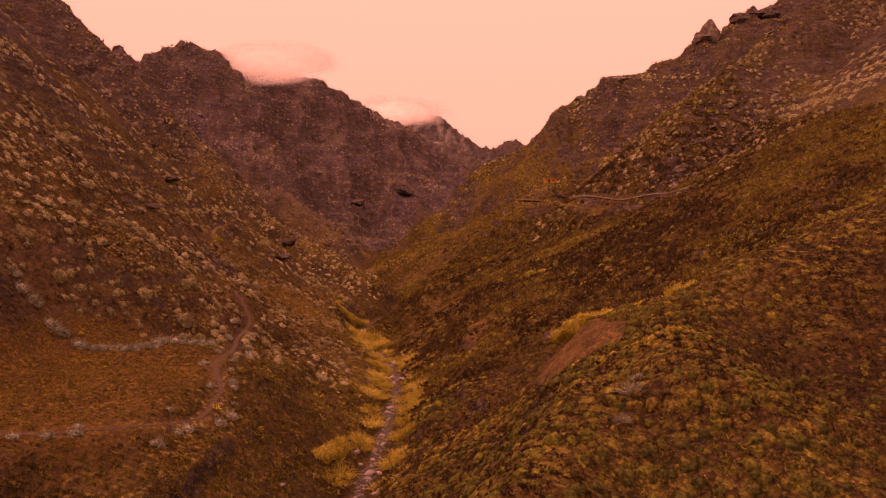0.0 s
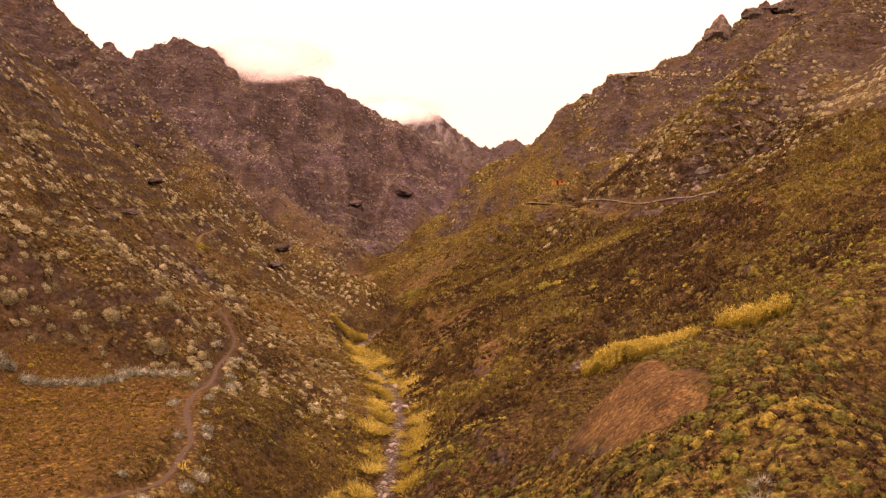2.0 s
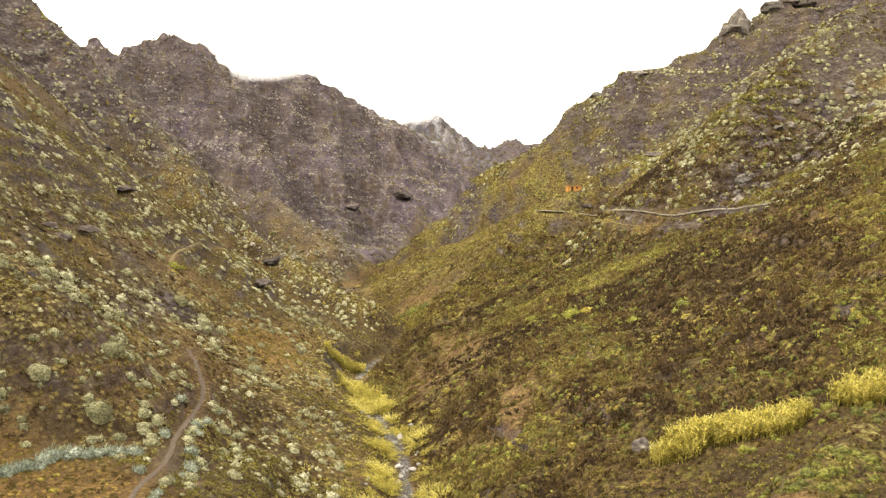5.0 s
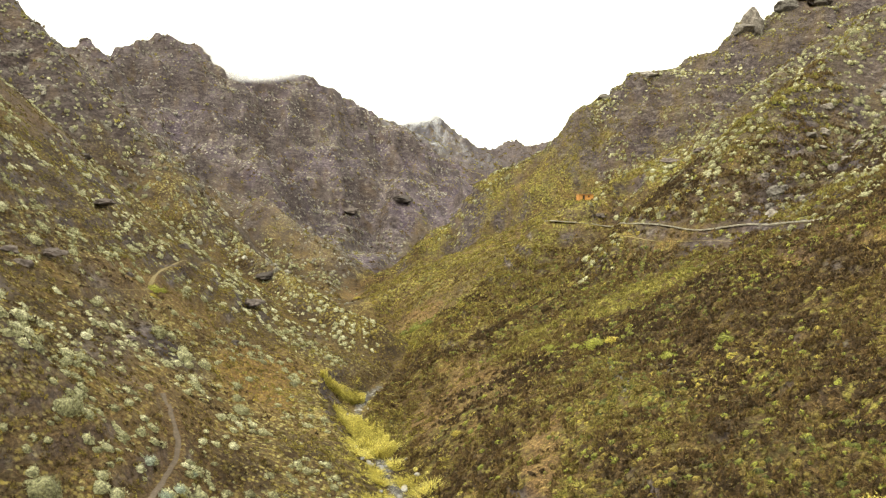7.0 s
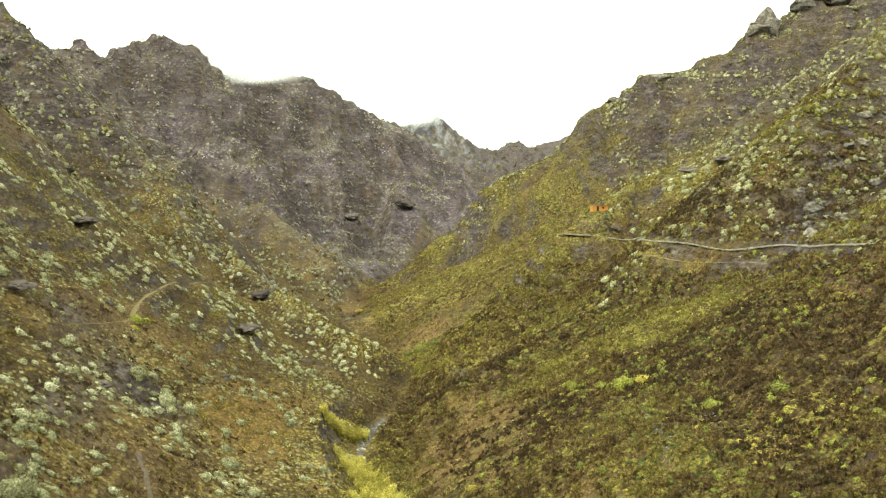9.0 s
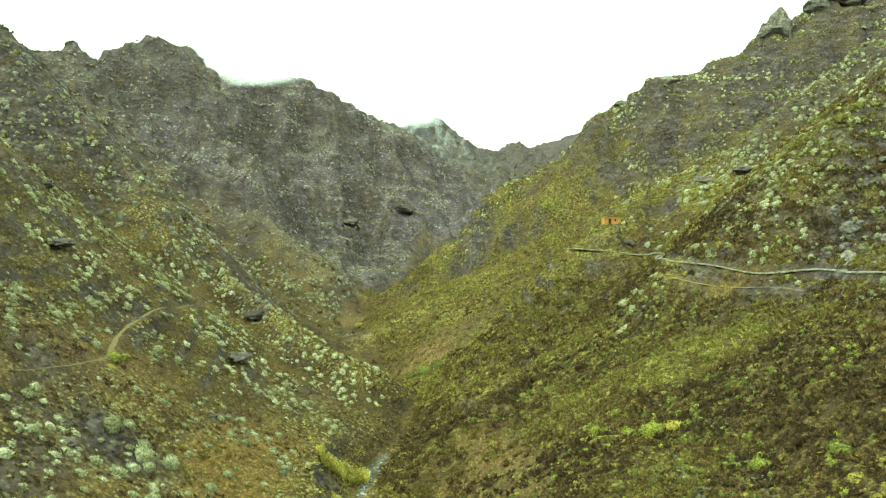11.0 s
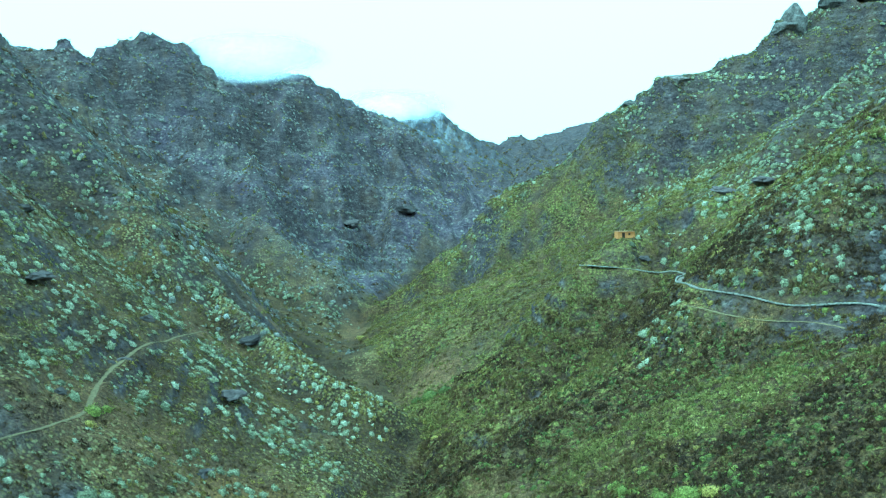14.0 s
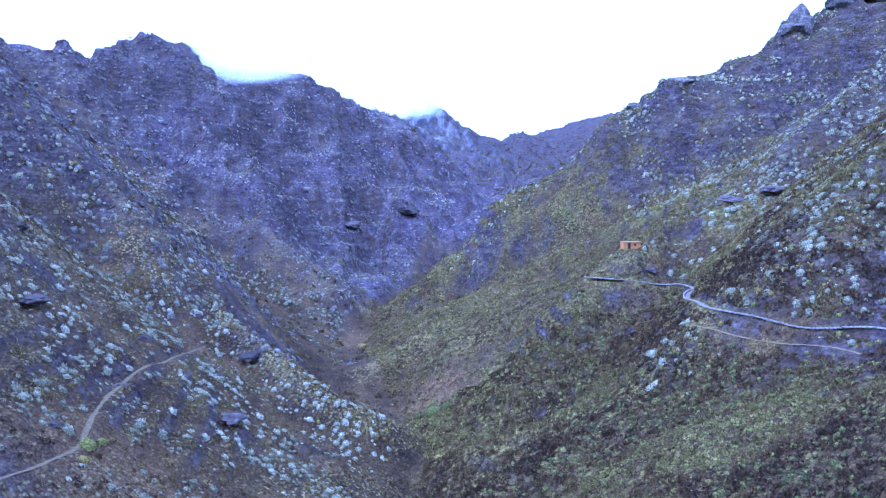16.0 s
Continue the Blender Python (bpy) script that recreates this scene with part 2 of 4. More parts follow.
TRACK = stone_material("trodden_earth", [(0.3, (0.055, 0.043, 0.032)), (0.55, (0.09, 0.07, 0.052)), (0.75, (0.15, 0.117, 0.083))], 0.5)
# ---------------------------------------------------------------- the land
def lattice(i, j, seed):
    n = (i * 374761393 + j * 668265263 + seed * 974711) & 0x7FFFFFFF
    n = ((n ^ (n >> 13)) * 1274126177) & 0x7FFFFFFF
    n = ((n ^ (n >> 16)) * 668265263) & 0x7FFFFFFF
    return (n & 0xFFFF) / 65535.0


def grain(x, y, size, seed):
    """Smooth value noise from -1 to 1 with cells of that many metres."""
    x, y = x / size, y / size
    i, j = np.floor(x).astype(np.int64), np.floor(y).astype(np.int64)
    u, v = x - i, y - j
    u, v = u * u * u * (u * (6 * u - 15) + 10), v * v * v * (v * (6 * v - 15) + 10)
    a, b = lattice(i, j, seed), lattice(i + 1, j, seed)
    c, d = lattice(i, j + 1, seed), lattice(i + 1, j + 1, seed)
    return 2 * (a + (b - a) * u + (c - a) * v + (a - b - c + d) * u * v) - 1


def curve_through(knots):
    """A smooth function of one variable through a few knots (x, value), straight outside them."""
    k = np.array(knots, float)
    fine = np.linspace(k[0, 0], k[-1, 0], 600)
    vals = np.interp(fine, k[:, 0], k[:, 1])
    w = np.hanning(31)
    pad = np.concatenate([2 * vals[0] - vals[15:0:-1], vals, 2 * vals[-1] - vals[-2:-17:-1]])
    vals = np.convolve(pad, w / w.sum(), "valid")
    lo, hi = (vals[1] - vals[0]) / (fine[1] - fine[0]), (vals[-1] - vals[-2]) / (fine[-1] - fine[-2])

    def f(q):
        r = np.interp(q, fine, vals)
        return r + np.minimum(q - fine[0], 0) * lo + np.maximum(q - fine[-1], 0) * hi
    return f


# the stream: how far it lies to the side, and how high, along the valley
stream_x = curve_through([(-80, -30), (60, -18), (105, -12.5), (128, -10.5), (185, -11), (215, -22), (240, -31), (262, -26), (285, -17), (300, -14.5), (314, -16.5), (330, -22),
                          (380, -36), (423, -47), (466, -54), (520, -54), (600, -35), (720, -5), (900, 40), (1200, 110), (1600, 140)])
axis_x = curve_through([(-80, -20), (60, -13), (105, -11), (128, -9.5), (185, -12), (240, -17), (296, -18), (326, -21),
                        (380, -36), (423, -47), (466, -54), (520, -54), (600, -35), (720, -5), (900, 40), (1200, 110), (1600, 140)])
stream_z = curve_through([(-80, -6), (60, -1.5), (125, 0.3), (187, 2), (240, 3.6), (296, 5), (330, 6), (423, 8), (470, 9),
                          (560, 13), (640, 20), (720, 34), (900, 66), (1200, 120), (1600, 170)])
# how the two flanks rise with the distance from the stream
right_flank = curve_through([(0, 0), (2.5, 0), (9, 5), (29, 16.5), (40, 20.5), (62, 29.5), (85, 42), (96, 47), (113, 57), (125, 65), (170, 91), (245, 148), (320, 195), (900, 420)])
left_flank = curve_through([(0, 0), (3, 0), (10, 4), (20, 8), (33, 12), (45, 22), (54, 28.5), (66, 37), (92, 59), (104, 74), (150, 116), (200, 155), (300, 210), (900, 420)])
left_share = curve_through([(-100, 1), (290, 1), (325, 0.8), (360, 0.66), (440, 0.56), (520, 0.66), (620, 0.7), (720, 0.62), (900, 0.55), (1600, 0.5)])
right_share = curve_through([(-100, 1), (390, 1), (450, 0.84), (500, 0.76), (600, 0.7), (800, 0.6), (1600, 0.5)])

# crests: (x, y, z) along each, and the fall to its near and far side
CRESTS = {
    "bank_edge": ([(2, 35, 22), (10, 58, 24.5), (14.5, 69, 26), (20, 88, 26), (22, 99, 26.5), (33, 109, 29)], 0.6, 1.35),
    "bank_spur": ([(21, 62, 28), (24, 78, 29.5), (44, 92, 36), (80, 100, 52)], 0.45, 0.75),
    "nose": ([(-13, 263, 9), (-4, 259, 16), (8, 262, 21), (30, 268, 32)], 0.9, 0.9),
    "reed_shelf": ([(18, 140, 14), (22, 134, 17), (31, 133, 21), (39, 131, 23.2), (52, 127, 28), (75, 120, 40)], 0.45, 0.6),
    "path_spur": ([(-14, 294, 9), (-3, 286, 16), (7, 283, 20), (34, 276, 34.5), (50, 279, 48), (70, 282, 64), (100, 290, 90), (150, 318, 126), (230, 360, 174)], 1.0, 0.9),
    "rock_spur": ([(18, 338, 35), (36, 345, 50), (53, 353, 60), (70, 362, 69), (96, 354, 77), (119, 372, 98), (160, 400, 126), (230, 430, 166), (330, 470, 225)], 1.0, 1.0),
    "great_spur": ([(-46, 498, 19), (-24, 504, 31), (0, 514, 52), (35, 522, 82), (70, 524, 102), (89, 523, 121), (104, 526, 127), (124, 524, 144), (153, 521, 158), (190, 519, 170), (206, 519, 175), (213, 518, 185), (235, 518, 195), (300, 510, 227), (420, 500, 290)], 1.25, 0.9),
    "left_spur": ([(-12, 318, 5), (-18, 313, 9.5), (-27, 307, 15.5), (-40, 306, 21), (-55, 314, 29), (-82, 336, 42), (-100, 346, 57), (-118, 350, 79), (-168, 366, 125), (-221, 385, 174), (-320, 400, 245)], 1.1, 1.1),
    "mid_nose": ([(-46, 362, 8), (-39, 378, 15.5), (-30, 391, 19), (-9, 412, 24.5), (14, 430, 33), (40, 440, 48)], 0.8, 0.35),
    "side_spur": ([(-40, 499, 12), (-55, 507, 19), (-88, 525, 45), (-109, 539, 60), (-133, 564, 65), (-165, 590, 64), (-230, 640, 90)], 0.75, 0.8),
    "cave_rib": ([(-34, 630, 26), (-37, 690, 69), (-40, 770, 98), (-46, 830, 128)], 0.85, 0.85),
    "mid_rib": ([(-75, 600, 24), (-84, 680, 62), (-115, 770, 130), (-147, 850, 200)], 0.85, 0.85),
    "west_rib": ([(-130, 590, 66), (-185, 660, 122), (-240, 720, 166), (-270, 764, 215)], 0.85, 0.85),
    "left_mountain": ([(-480, 640, 215), (-322, 700, 211), (-307, 725, 202), (-278, 762, 226), (-263, 775, 230), (-250, 786, 229), (-240, 795, 225), (-213, 820, 225), (-174, 840, 229), (-160, 846, 223), (-147, 850, 210),
                       (-92, 865, 169), (-60, 848, 157), (-44, 829, 131), (-11, 780, 88), (23, 739, 68), (60, 720, 44)], 1.1, 0.9),
    "far_ridge": ([(-300, 1560, 300), (-149, 1500, 262), (-55, 1490, 268), (-30, 1489, 262), (0, 1490, 241), (37, 1490, 205), (80, 1490, 194), (121, 1489, 210), (148, 1486, 216),
                   (181, 1482, 182), (209, 1507, 158), (255, 1586, 182), (300, 1580, 212), (420, 1560, 260)], 0.6, 0.8),
}


def crest(x, y, points, near, far, round_off=3.0):
    """The height of a ridge: its crest less the fall to either side."""
    best = np.full(x.shape, -1e9)
    for (ax, ay, az), (bx, by, bz) in zip(points, points[1:]):
        dx, dy = bx - ax, by - ay
        n = math.hypot(dx, dy)
        s = np.clip(((x - ax) * dx + (y - ay) * dy) / (n * n), 0, 1)
        ox, oy = x - ax - s * dx, y - ay - s * dy
        side = (dx * oy - dy * ox) / n
        d = np.hypot(ox, oy)
        q = np.clip(0.5 + 0.75 * side * math.copysign(1, dx) / np.maximum(d, 1e-6), 0, 1)
        fall = near + (far - near) * q * q * (3 - 2 * q)
        best = np.maximum(best, az + s * (bz - az) - fall * (np.sqrt(d * d + round_off ** 2) - round_off))
    return best


def blend_max(a, b, k):
    return np.maximum(a, b) + np.maximum(k - np.abs(a - b), 0) ** 2 / (4 * k)


def form(x, y):
    """The large forms of the land, without relief."""
    u = x - axis_x(y)
    z = stream_z(y)
    h = z + np.where(u > 0, right_flank(np.abs(u)) * right_share(y), left_flank(np.abs(u)) * left_share(y))
    # the gully behind the path spur
    h = h - 7 * np.exp(-((x - 28) / 34) ** 2 - ((y - 301 - 0.1 * (x - 20)) / 10) ** 2)
    # the hollow behind the side spur, and the swell above the terrace
    h = h - 30 * np.exp(-((x + 165) / 65) ** 2 - ((y - 655) / 34) ** 2) + 5 * np.exp(-((x + 68) / 14) ** 2 - ((y - 161) / 16) ** 2)
    # the field terrace
    flat = np.exp(-(((x + 51) / 22) ** 4)) * np.exp(-(((y - 108) / 34) ** 4))
    h = h + (15.8 - h) * flat
    for name, (points, near, far) in CRESTS.items():
        h = blend_max(h, crest(x, y, points, near, far, 9.0 if name == "left_mountain" else 3.0), 4.0 if name not in ("left_mountain", "far_ridge") else 12.0)
    # the stream cuts its bed
    off = np.abs(x - stream_x(y))
    cut = z + 0.95 * np.maximum(off - 2.2, 0) + 3 * np.maximum(off - 8, 0) + 40 * np.clip((y - 285) / 25, 0, 1)
    return np.where(y < 620, -blend_max(-h, -cut, 2.0), h)
def relief(x, y, h):
    """The land with its gullies, ledges and lumps."""
    u = np.abs(x - stream_x(y))
    d = np.hypot(x, y)
    calm = np.clip((u - 2) / 14, 0.12, 1) * (1 - 0.85 * np.exp(-(((x + 54) / 19) ** 4)) * np.exp(-(((y - 108) / 34) ** 4)))
    far = np.clip((d - 330) / 300, 0, 1)
    wx = x + 6 * grain(x, y, 24, 5)
    wy = y + 6 * grain(x, y, 24, 6)
    rib = 1 - np.abs(grain(wx, wy, 34, 11)) * 2
    rib2 = 1 - np.abs(grain(wx, wy, 14, 12)) * 2
    amp = calm * (0.55 + 1.6 * far)
    h = h + amp * (2.2 * grain(x, y, 46, 1) * (0.5 + far) + 1.5 * rib * (1.0 + 1.5 * far) + 0.7 * rib2 * (1.0 - 0.2 * far))
    h = h + calm * (0.55 * grain(x, y, 6.5, 2) + 0.28 * grain(x, y, 2.9, 3) + 0.13 * grain(x, y, 1.3, 4)) * (0.7 + 0.8 * far)
    # rills that run down the flanks, and the gullies of the mountain faces
    rill = 1 - 2 * np.abs(grain(y + 0.25 * x + 4 * grain(x, y, 22, 13), 0.16 * x, 8.5, 14))
    gully = 1 - 2 * np.abs(grain(x + 0.2 * y + 8 * grain(x, y, 50, 15), 0.22 * y, 30, 16))
    gully2 = 1 - 2 * np.abs(grain(x + 0.2 * y + 4 * grain(x, y, 24, 17), 0.25 * y, 12, 18))
    face = np.clip((y - 470 + 0.3 * x) / 160, 0, 1) * np.clip((1250 - y) / 150, 0.4, 1)
    h = h + calm * (1 - face) * 0.75 * rill + face * np.clip((232 - h) / 60, 0.2, 1) * (5.0 * gully + 2.0 * gully2)
    # ledges of harder rock: level treads and steep risers
    tall = 5.0 + 6.0 * far
    q = h / tall + 0.6 * grain(x, y, 60, 8)
    f = q - np.floor(q)
    g = np.clip((f - 0.5) / 0.42, 0, 1)
    patch = np.clip(grain(x, y, 38, 9) * 1.6 + 0.25 + 0.6 * far, 0, 1)
    return h + calm * patch * tall * (0.42 + 0.12 * far) * (g * g * (3 - 2 * g) - f + 0.25)


# the tracks, in plan, with half their width
TRACKS = {
    "footpath": ([(-80, 71), (-50, 79), (-38, 87), (-33, 98), (-34, 109), (-38.5, 119.4), (-40.7, 129), (-41.4, 140), (-43.4, 149), (-45.3, 165), (-46.6, 172), (-50.2, 178), (-54.2, 184.5)], 0.42),
    "hillside_footpath": ([(-92, 186), (-77, 203), (-76.4, 214), (-75.2, 220), (-74.8, 230.6), (-77.6, 242), (-79.6, 253), (-80, 269), (-80, 294), (-82, 318)], 0.55),
}


def contour(level, y0, y1, side0=0.0):
    """The line in plan along which the right flank has that height."""
    ys = np.arange(y0, y1, -3.0)
    xs = np.linspace(side0, 160, 700)
    grid = form(*np.meshgrid(xs, ys))
    return [(float(xs[np.argmax(row > level)]), float(yy)) for row, yy in zip(grid, ys)]


TRACKS["grass_ledge"] = (contour(46.0, 277, 246), 0.6)
TRACKS["contour_path"] = (contour(50.0, 349, 222), 0.65)
# level places cut into the slope: x, y, z, reach
SHELVES = [(54.5, 359, 60.4, 6.5), (71, 356, 61.0, 5.0)]
# hollows dug into the slope: x, y, reach
HOLLOWS = [(-82, 684, 6.0), (-37, 694, 7.5), (92, 362, 3.6), (100, 349, 3.0), (57, 345, 2.2), (-69, 318, 3.0), (-61, 270, 2.4), (230, 508, 8.0), (-100, 262, 2.2), (-84, 205, 1.8)]


def bare_land(x, y):
    return relief(x, y, form(x, y))


def walk_line(points, step=0.8):
    """Places at even steps along a line in plan, rounded at its corners."""
    p = np.array(points, float)
    s = np.concatenate([[0], np.cumsum(np.hypot(*np.diff(p, axis=0).T))])
    q = np.arange(0, s[-1], step)
    line = np.stack([np.interp(q, s, p[:, 0]), np.interp(q, s, p[:, 1])], -1)
    k = np.hanning(13)
    k /= k.sum()
    for c in (0, 1):
        pad = np.concatenate([2 * line[0, c] - line[6:0:-1, c], line[:, c], 2 * line[-1, c] - line[-2:-8:-1, c]])
        line[:, c] = np.convolve(pad, k, "valid")
    z = bare_land(line[:, 0], line[:, 1])
    k = np.hanning(25)
    z = np.convolve(np.pad(z, 12, "edge"), k / k.sum(), "valid")
    return np.column_stack([line, z])


for hx, hy, hr in HOLLOWS:
    SHELVES.append((hx, hy, float(bare_land(np.array([hx]), np.array([hy - 0.7 * hr]))[0]), hr))
LINES = {name: (walk_line(pts), half) for name, (pts, half) in TRACKS.items()}


def land(x, y):
    """The height of the ground, with its tracks and shelves cut in."""
    x, y = np.asarray(x, float), np.asarray(y, float)
    h = bare_land(x, y)
    for line, half in LINES.values():
        lo, hi = line.min(0) - 6, line.max(0) + 6
        near = np.nonzero((x > lo[0]) & (x < hi[0]) & (y > lo[1]) & (y < hi[1]))
        if not len(near[0]):
            continue
        px, py = x[near], y[near]
        best, level = np.full(px.shape, 1e9), np.zeros(px.shape)
        for cx, cy, cz in line:
            d = (px - cx) ** 2 + (py - cy) ** 2
            level = np.where(d < best, cz, level)
            best = np.minimum(best, d)
        w = 1 / (1 + (np.sqrt(best) / (half + 1.0)) ** 6)
        h[near] = h[near] + (level - 0.12 - h[near]) * w
    for cx, cy, cz, reach in SHELVES:
        w = 1 / (1 + (np.hypot(x - cx, y - cy) / reach) ** 8)
        h = h + (cz - h) * w
    return h


def masks(x, y, z, slope):
    """Where the ground is rock, red earth, dry field, gravel or green."""
    u = x - stream_x(y)
    d = np.hypot(x, y)
    soft = lambda v: np.clip(v, 0, 1)
    far = soft((y - 420) / 150) * (x < 20) + soft((y - 900) / 200)
    rock = soft((slope - 0.95) * 2.2 + 0.7 * grain(x, y, 18, 21) + 0.5 * grain(x, y, 5, 22) - 0.22 + 0.4 * np.clip(far, 0, 1))
    rock = np.maximum(rock, soft(1.5 - ((x - 95) / 42) ** 2 - ((y - 262) / 34) ** 2) * soft(0.55 + grain(x, y, 8, 23)))
    rock = np.maximum(rock, soft((z - 96) / 22 + 0.8 * grain(x, y, 14, 31) + 0.4 * grain(x, y, 5, 32)) * (x > 40) * (y > 390) * 0.85)
    rock = np.maximum(rock, soft((z - 72) / 25 + 0.9 * grain(x, y, 11, 33) + 0.4 * grain(x, y, 4, 34)) * (x > 60) * (y < 390) * 0.8)
    red = soft(2.6 - 2.4 * (((x - 16.5) / 5.5) ** 2 + ((y - 89) / 15) ** 2) + 0.9 * grain(x, y, 5, 24))
    red = np.maximum(red, 0.8 * soft(1.3 - ((x - 9.2 - 0.2 * (y - 175)) / 3.4) ** 2 - ((y - 175) / 14) ** 2 + 0.7 * grain(x, y, 4, 25)))
    red = np.maximum(red, 0.85 * soft(1.3 - ((x + 13) / 8) ** 2 - ((y - 346) / 20) ** 2 + 0.6 * grain(x, y, 5, 35)))
    red = np.maximum(red, 0.7 * soft(1.2 - ((x - 74) / 15) ** 2 - ((y - 215) / 8) ** 2 + 0.6 * grain(x, y, 5, 36)))
    red = np.maximum(red, soft(0.9 - ((u + 2) / 9) ** 2 - ((y - 462) / 30) ** 2 + 0.5 * grain(x, y, 9, 26)) * 0.8)
    red = np.maximum(red, 0.6 * soft(1.2 - ((x + 2) / 11) ** 2 - ((y - 228) / 30) ** 2 + 0.9 * grain(x, y, 7, 51)) * (u > 3))
    red = np.maximum(red, soft(grain(x, y, 26, 27) * 2.2 - 1.0) * (x < -40) * (y < 420) * 0.55)
    rock = np.maximum(rock, 0.95 * soft((z - 66) / 22 + 0.9 * grain(x, y, 17, 45) + 0.5 * grain(x, y, 6, 46)) * soft((-85 - x) / 15) * soft((430 - y) / 30))
    field = np.exp(-(((x + 54) / 17) ** 6)) * np.exp(-(((y - 106) / 30) ** 6))
    field = np.maximum(field, 0.8 * soft(1.4 * np.exp(-((x + 47) / 9) ** 4 - ((y - 226) / 20) ** 4) + 0.5 * grain(x, y, 6, 50) - 0.2))
    gravel = soft(1.9 - np.abs(u) / 0.65 + 1.3 * grain(x, y, 2.6, 28)) * (y < 266)
    gravel = np.maximum(gravel, 0.9 * soft(1.3 - ((x - 25.5 - 2 * grain(x, y, 9, 47)) / 1.3) ** 2 - ((y - 195) / 15) ** 2))
    gravel = np.maximum(gravel, 0.9 * soft(1.3 - ((x - 33.5 - 2 * grain(x, y, 7, 48)) / 1.6) ** 2 - ((y - 196) / 9) ** 2))
    green = soft(0.95 + 0.5 * grain(x, y, 30, 29) + 0.3 * grain(x, y, 9, 30)) * soft((u + 4) / 6) * soft((620 - y) / 50)
    hazed_slate = soft((y - 1150) / 100) * soft(0.75 - 0.25 * np.abs(x + 50) / 60)
    hazed_heath = soft((y - 430 + 0.6 * x) / 90) * soft(-u / 10) * (1 - hazed_slate)
    hazed_heath = np.maximum(hazed_heath, soft((y - 640) / 60) * (1 - hazed_slate))
    # dry shifts the plant tone: up on convex ground, down in hollows
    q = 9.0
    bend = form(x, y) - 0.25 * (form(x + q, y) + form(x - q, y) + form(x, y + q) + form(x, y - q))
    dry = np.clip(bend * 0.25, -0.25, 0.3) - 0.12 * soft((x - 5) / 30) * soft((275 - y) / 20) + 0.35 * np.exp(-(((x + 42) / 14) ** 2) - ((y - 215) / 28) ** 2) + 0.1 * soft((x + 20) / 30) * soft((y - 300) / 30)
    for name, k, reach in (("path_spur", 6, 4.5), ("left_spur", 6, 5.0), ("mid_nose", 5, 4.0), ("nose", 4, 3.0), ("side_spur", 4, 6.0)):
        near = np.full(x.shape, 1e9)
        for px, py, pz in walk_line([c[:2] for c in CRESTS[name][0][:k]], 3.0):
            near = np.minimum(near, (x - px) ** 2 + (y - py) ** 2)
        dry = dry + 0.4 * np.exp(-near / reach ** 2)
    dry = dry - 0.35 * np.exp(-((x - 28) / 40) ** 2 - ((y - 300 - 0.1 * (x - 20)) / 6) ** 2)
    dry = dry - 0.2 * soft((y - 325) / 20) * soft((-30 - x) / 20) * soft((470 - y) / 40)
    # plant tone darker and browner on the faces below the crests
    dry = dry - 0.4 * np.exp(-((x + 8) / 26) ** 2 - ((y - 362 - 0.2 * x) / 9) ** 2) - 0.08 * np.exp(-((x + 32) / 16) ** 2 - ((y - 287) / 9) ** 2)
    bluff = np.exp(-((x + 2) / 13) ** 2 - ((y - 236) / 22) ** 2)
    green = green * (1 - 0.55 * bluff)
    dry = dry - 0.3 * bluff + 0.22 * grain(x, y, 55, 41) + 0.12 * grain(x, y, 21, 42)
    rock = np.maximum(rock, soft(1.6 * grain(x, y, 34, 43) + 0.9 * grain(x, y, 9, 44) - 0.8) * soft(-u / 12 - 1.5) * (y < 430) * (1 - field))
    rock = rock * (1 - 0.9 * np.exp(-((x + 20) / 24) ** 2 - ((y - 372) / 20) ** 2)) * (1 - 0.92 * np.exp(-((x + 26) / 20) ** 2 - ((y - 300) / 18) ** 2))
    return dict(dry=dry, hazed_slate=hazed_slate, hazed_heath=hazed_heath, rock=rock, red=red, field=field, gravel=gravel, green=green)


def flat_mesh(name, verts, faces, material_, attributes=None, smooth=False):
    """One mesh from arrays: all its faces have the same number of corners."""
    me = bpy.data.meshes.new(name)
    n, k = faces.shape
    me.vertices.add(len(verts))
    me.vertices.foreach_set("co", np.ascontiguousarray(verts, np.float32).ravel())
    me.loops.add(n * k)
    me.loops.foreach_set("vertex_index", np.ascontiguousarray(faces, np.int32).ravel())
    me.polygons.add(n)
    me.polygons.foreach_set("loop_start", np.arange(n, dtype=np.int32) * k)
    if smooth:
        me.polygons.foreach_set("use_smooth", np.ones(n, bool))
    for key, values in (attributes or {}).items():
        me.attributes.new(key, "FLOAT", "POINT").data.foreach_set("value", np.ascontiguousarray(values, np.float32))
    me.update(calc_edges=True)
    me.materials.append(material_)
    return me


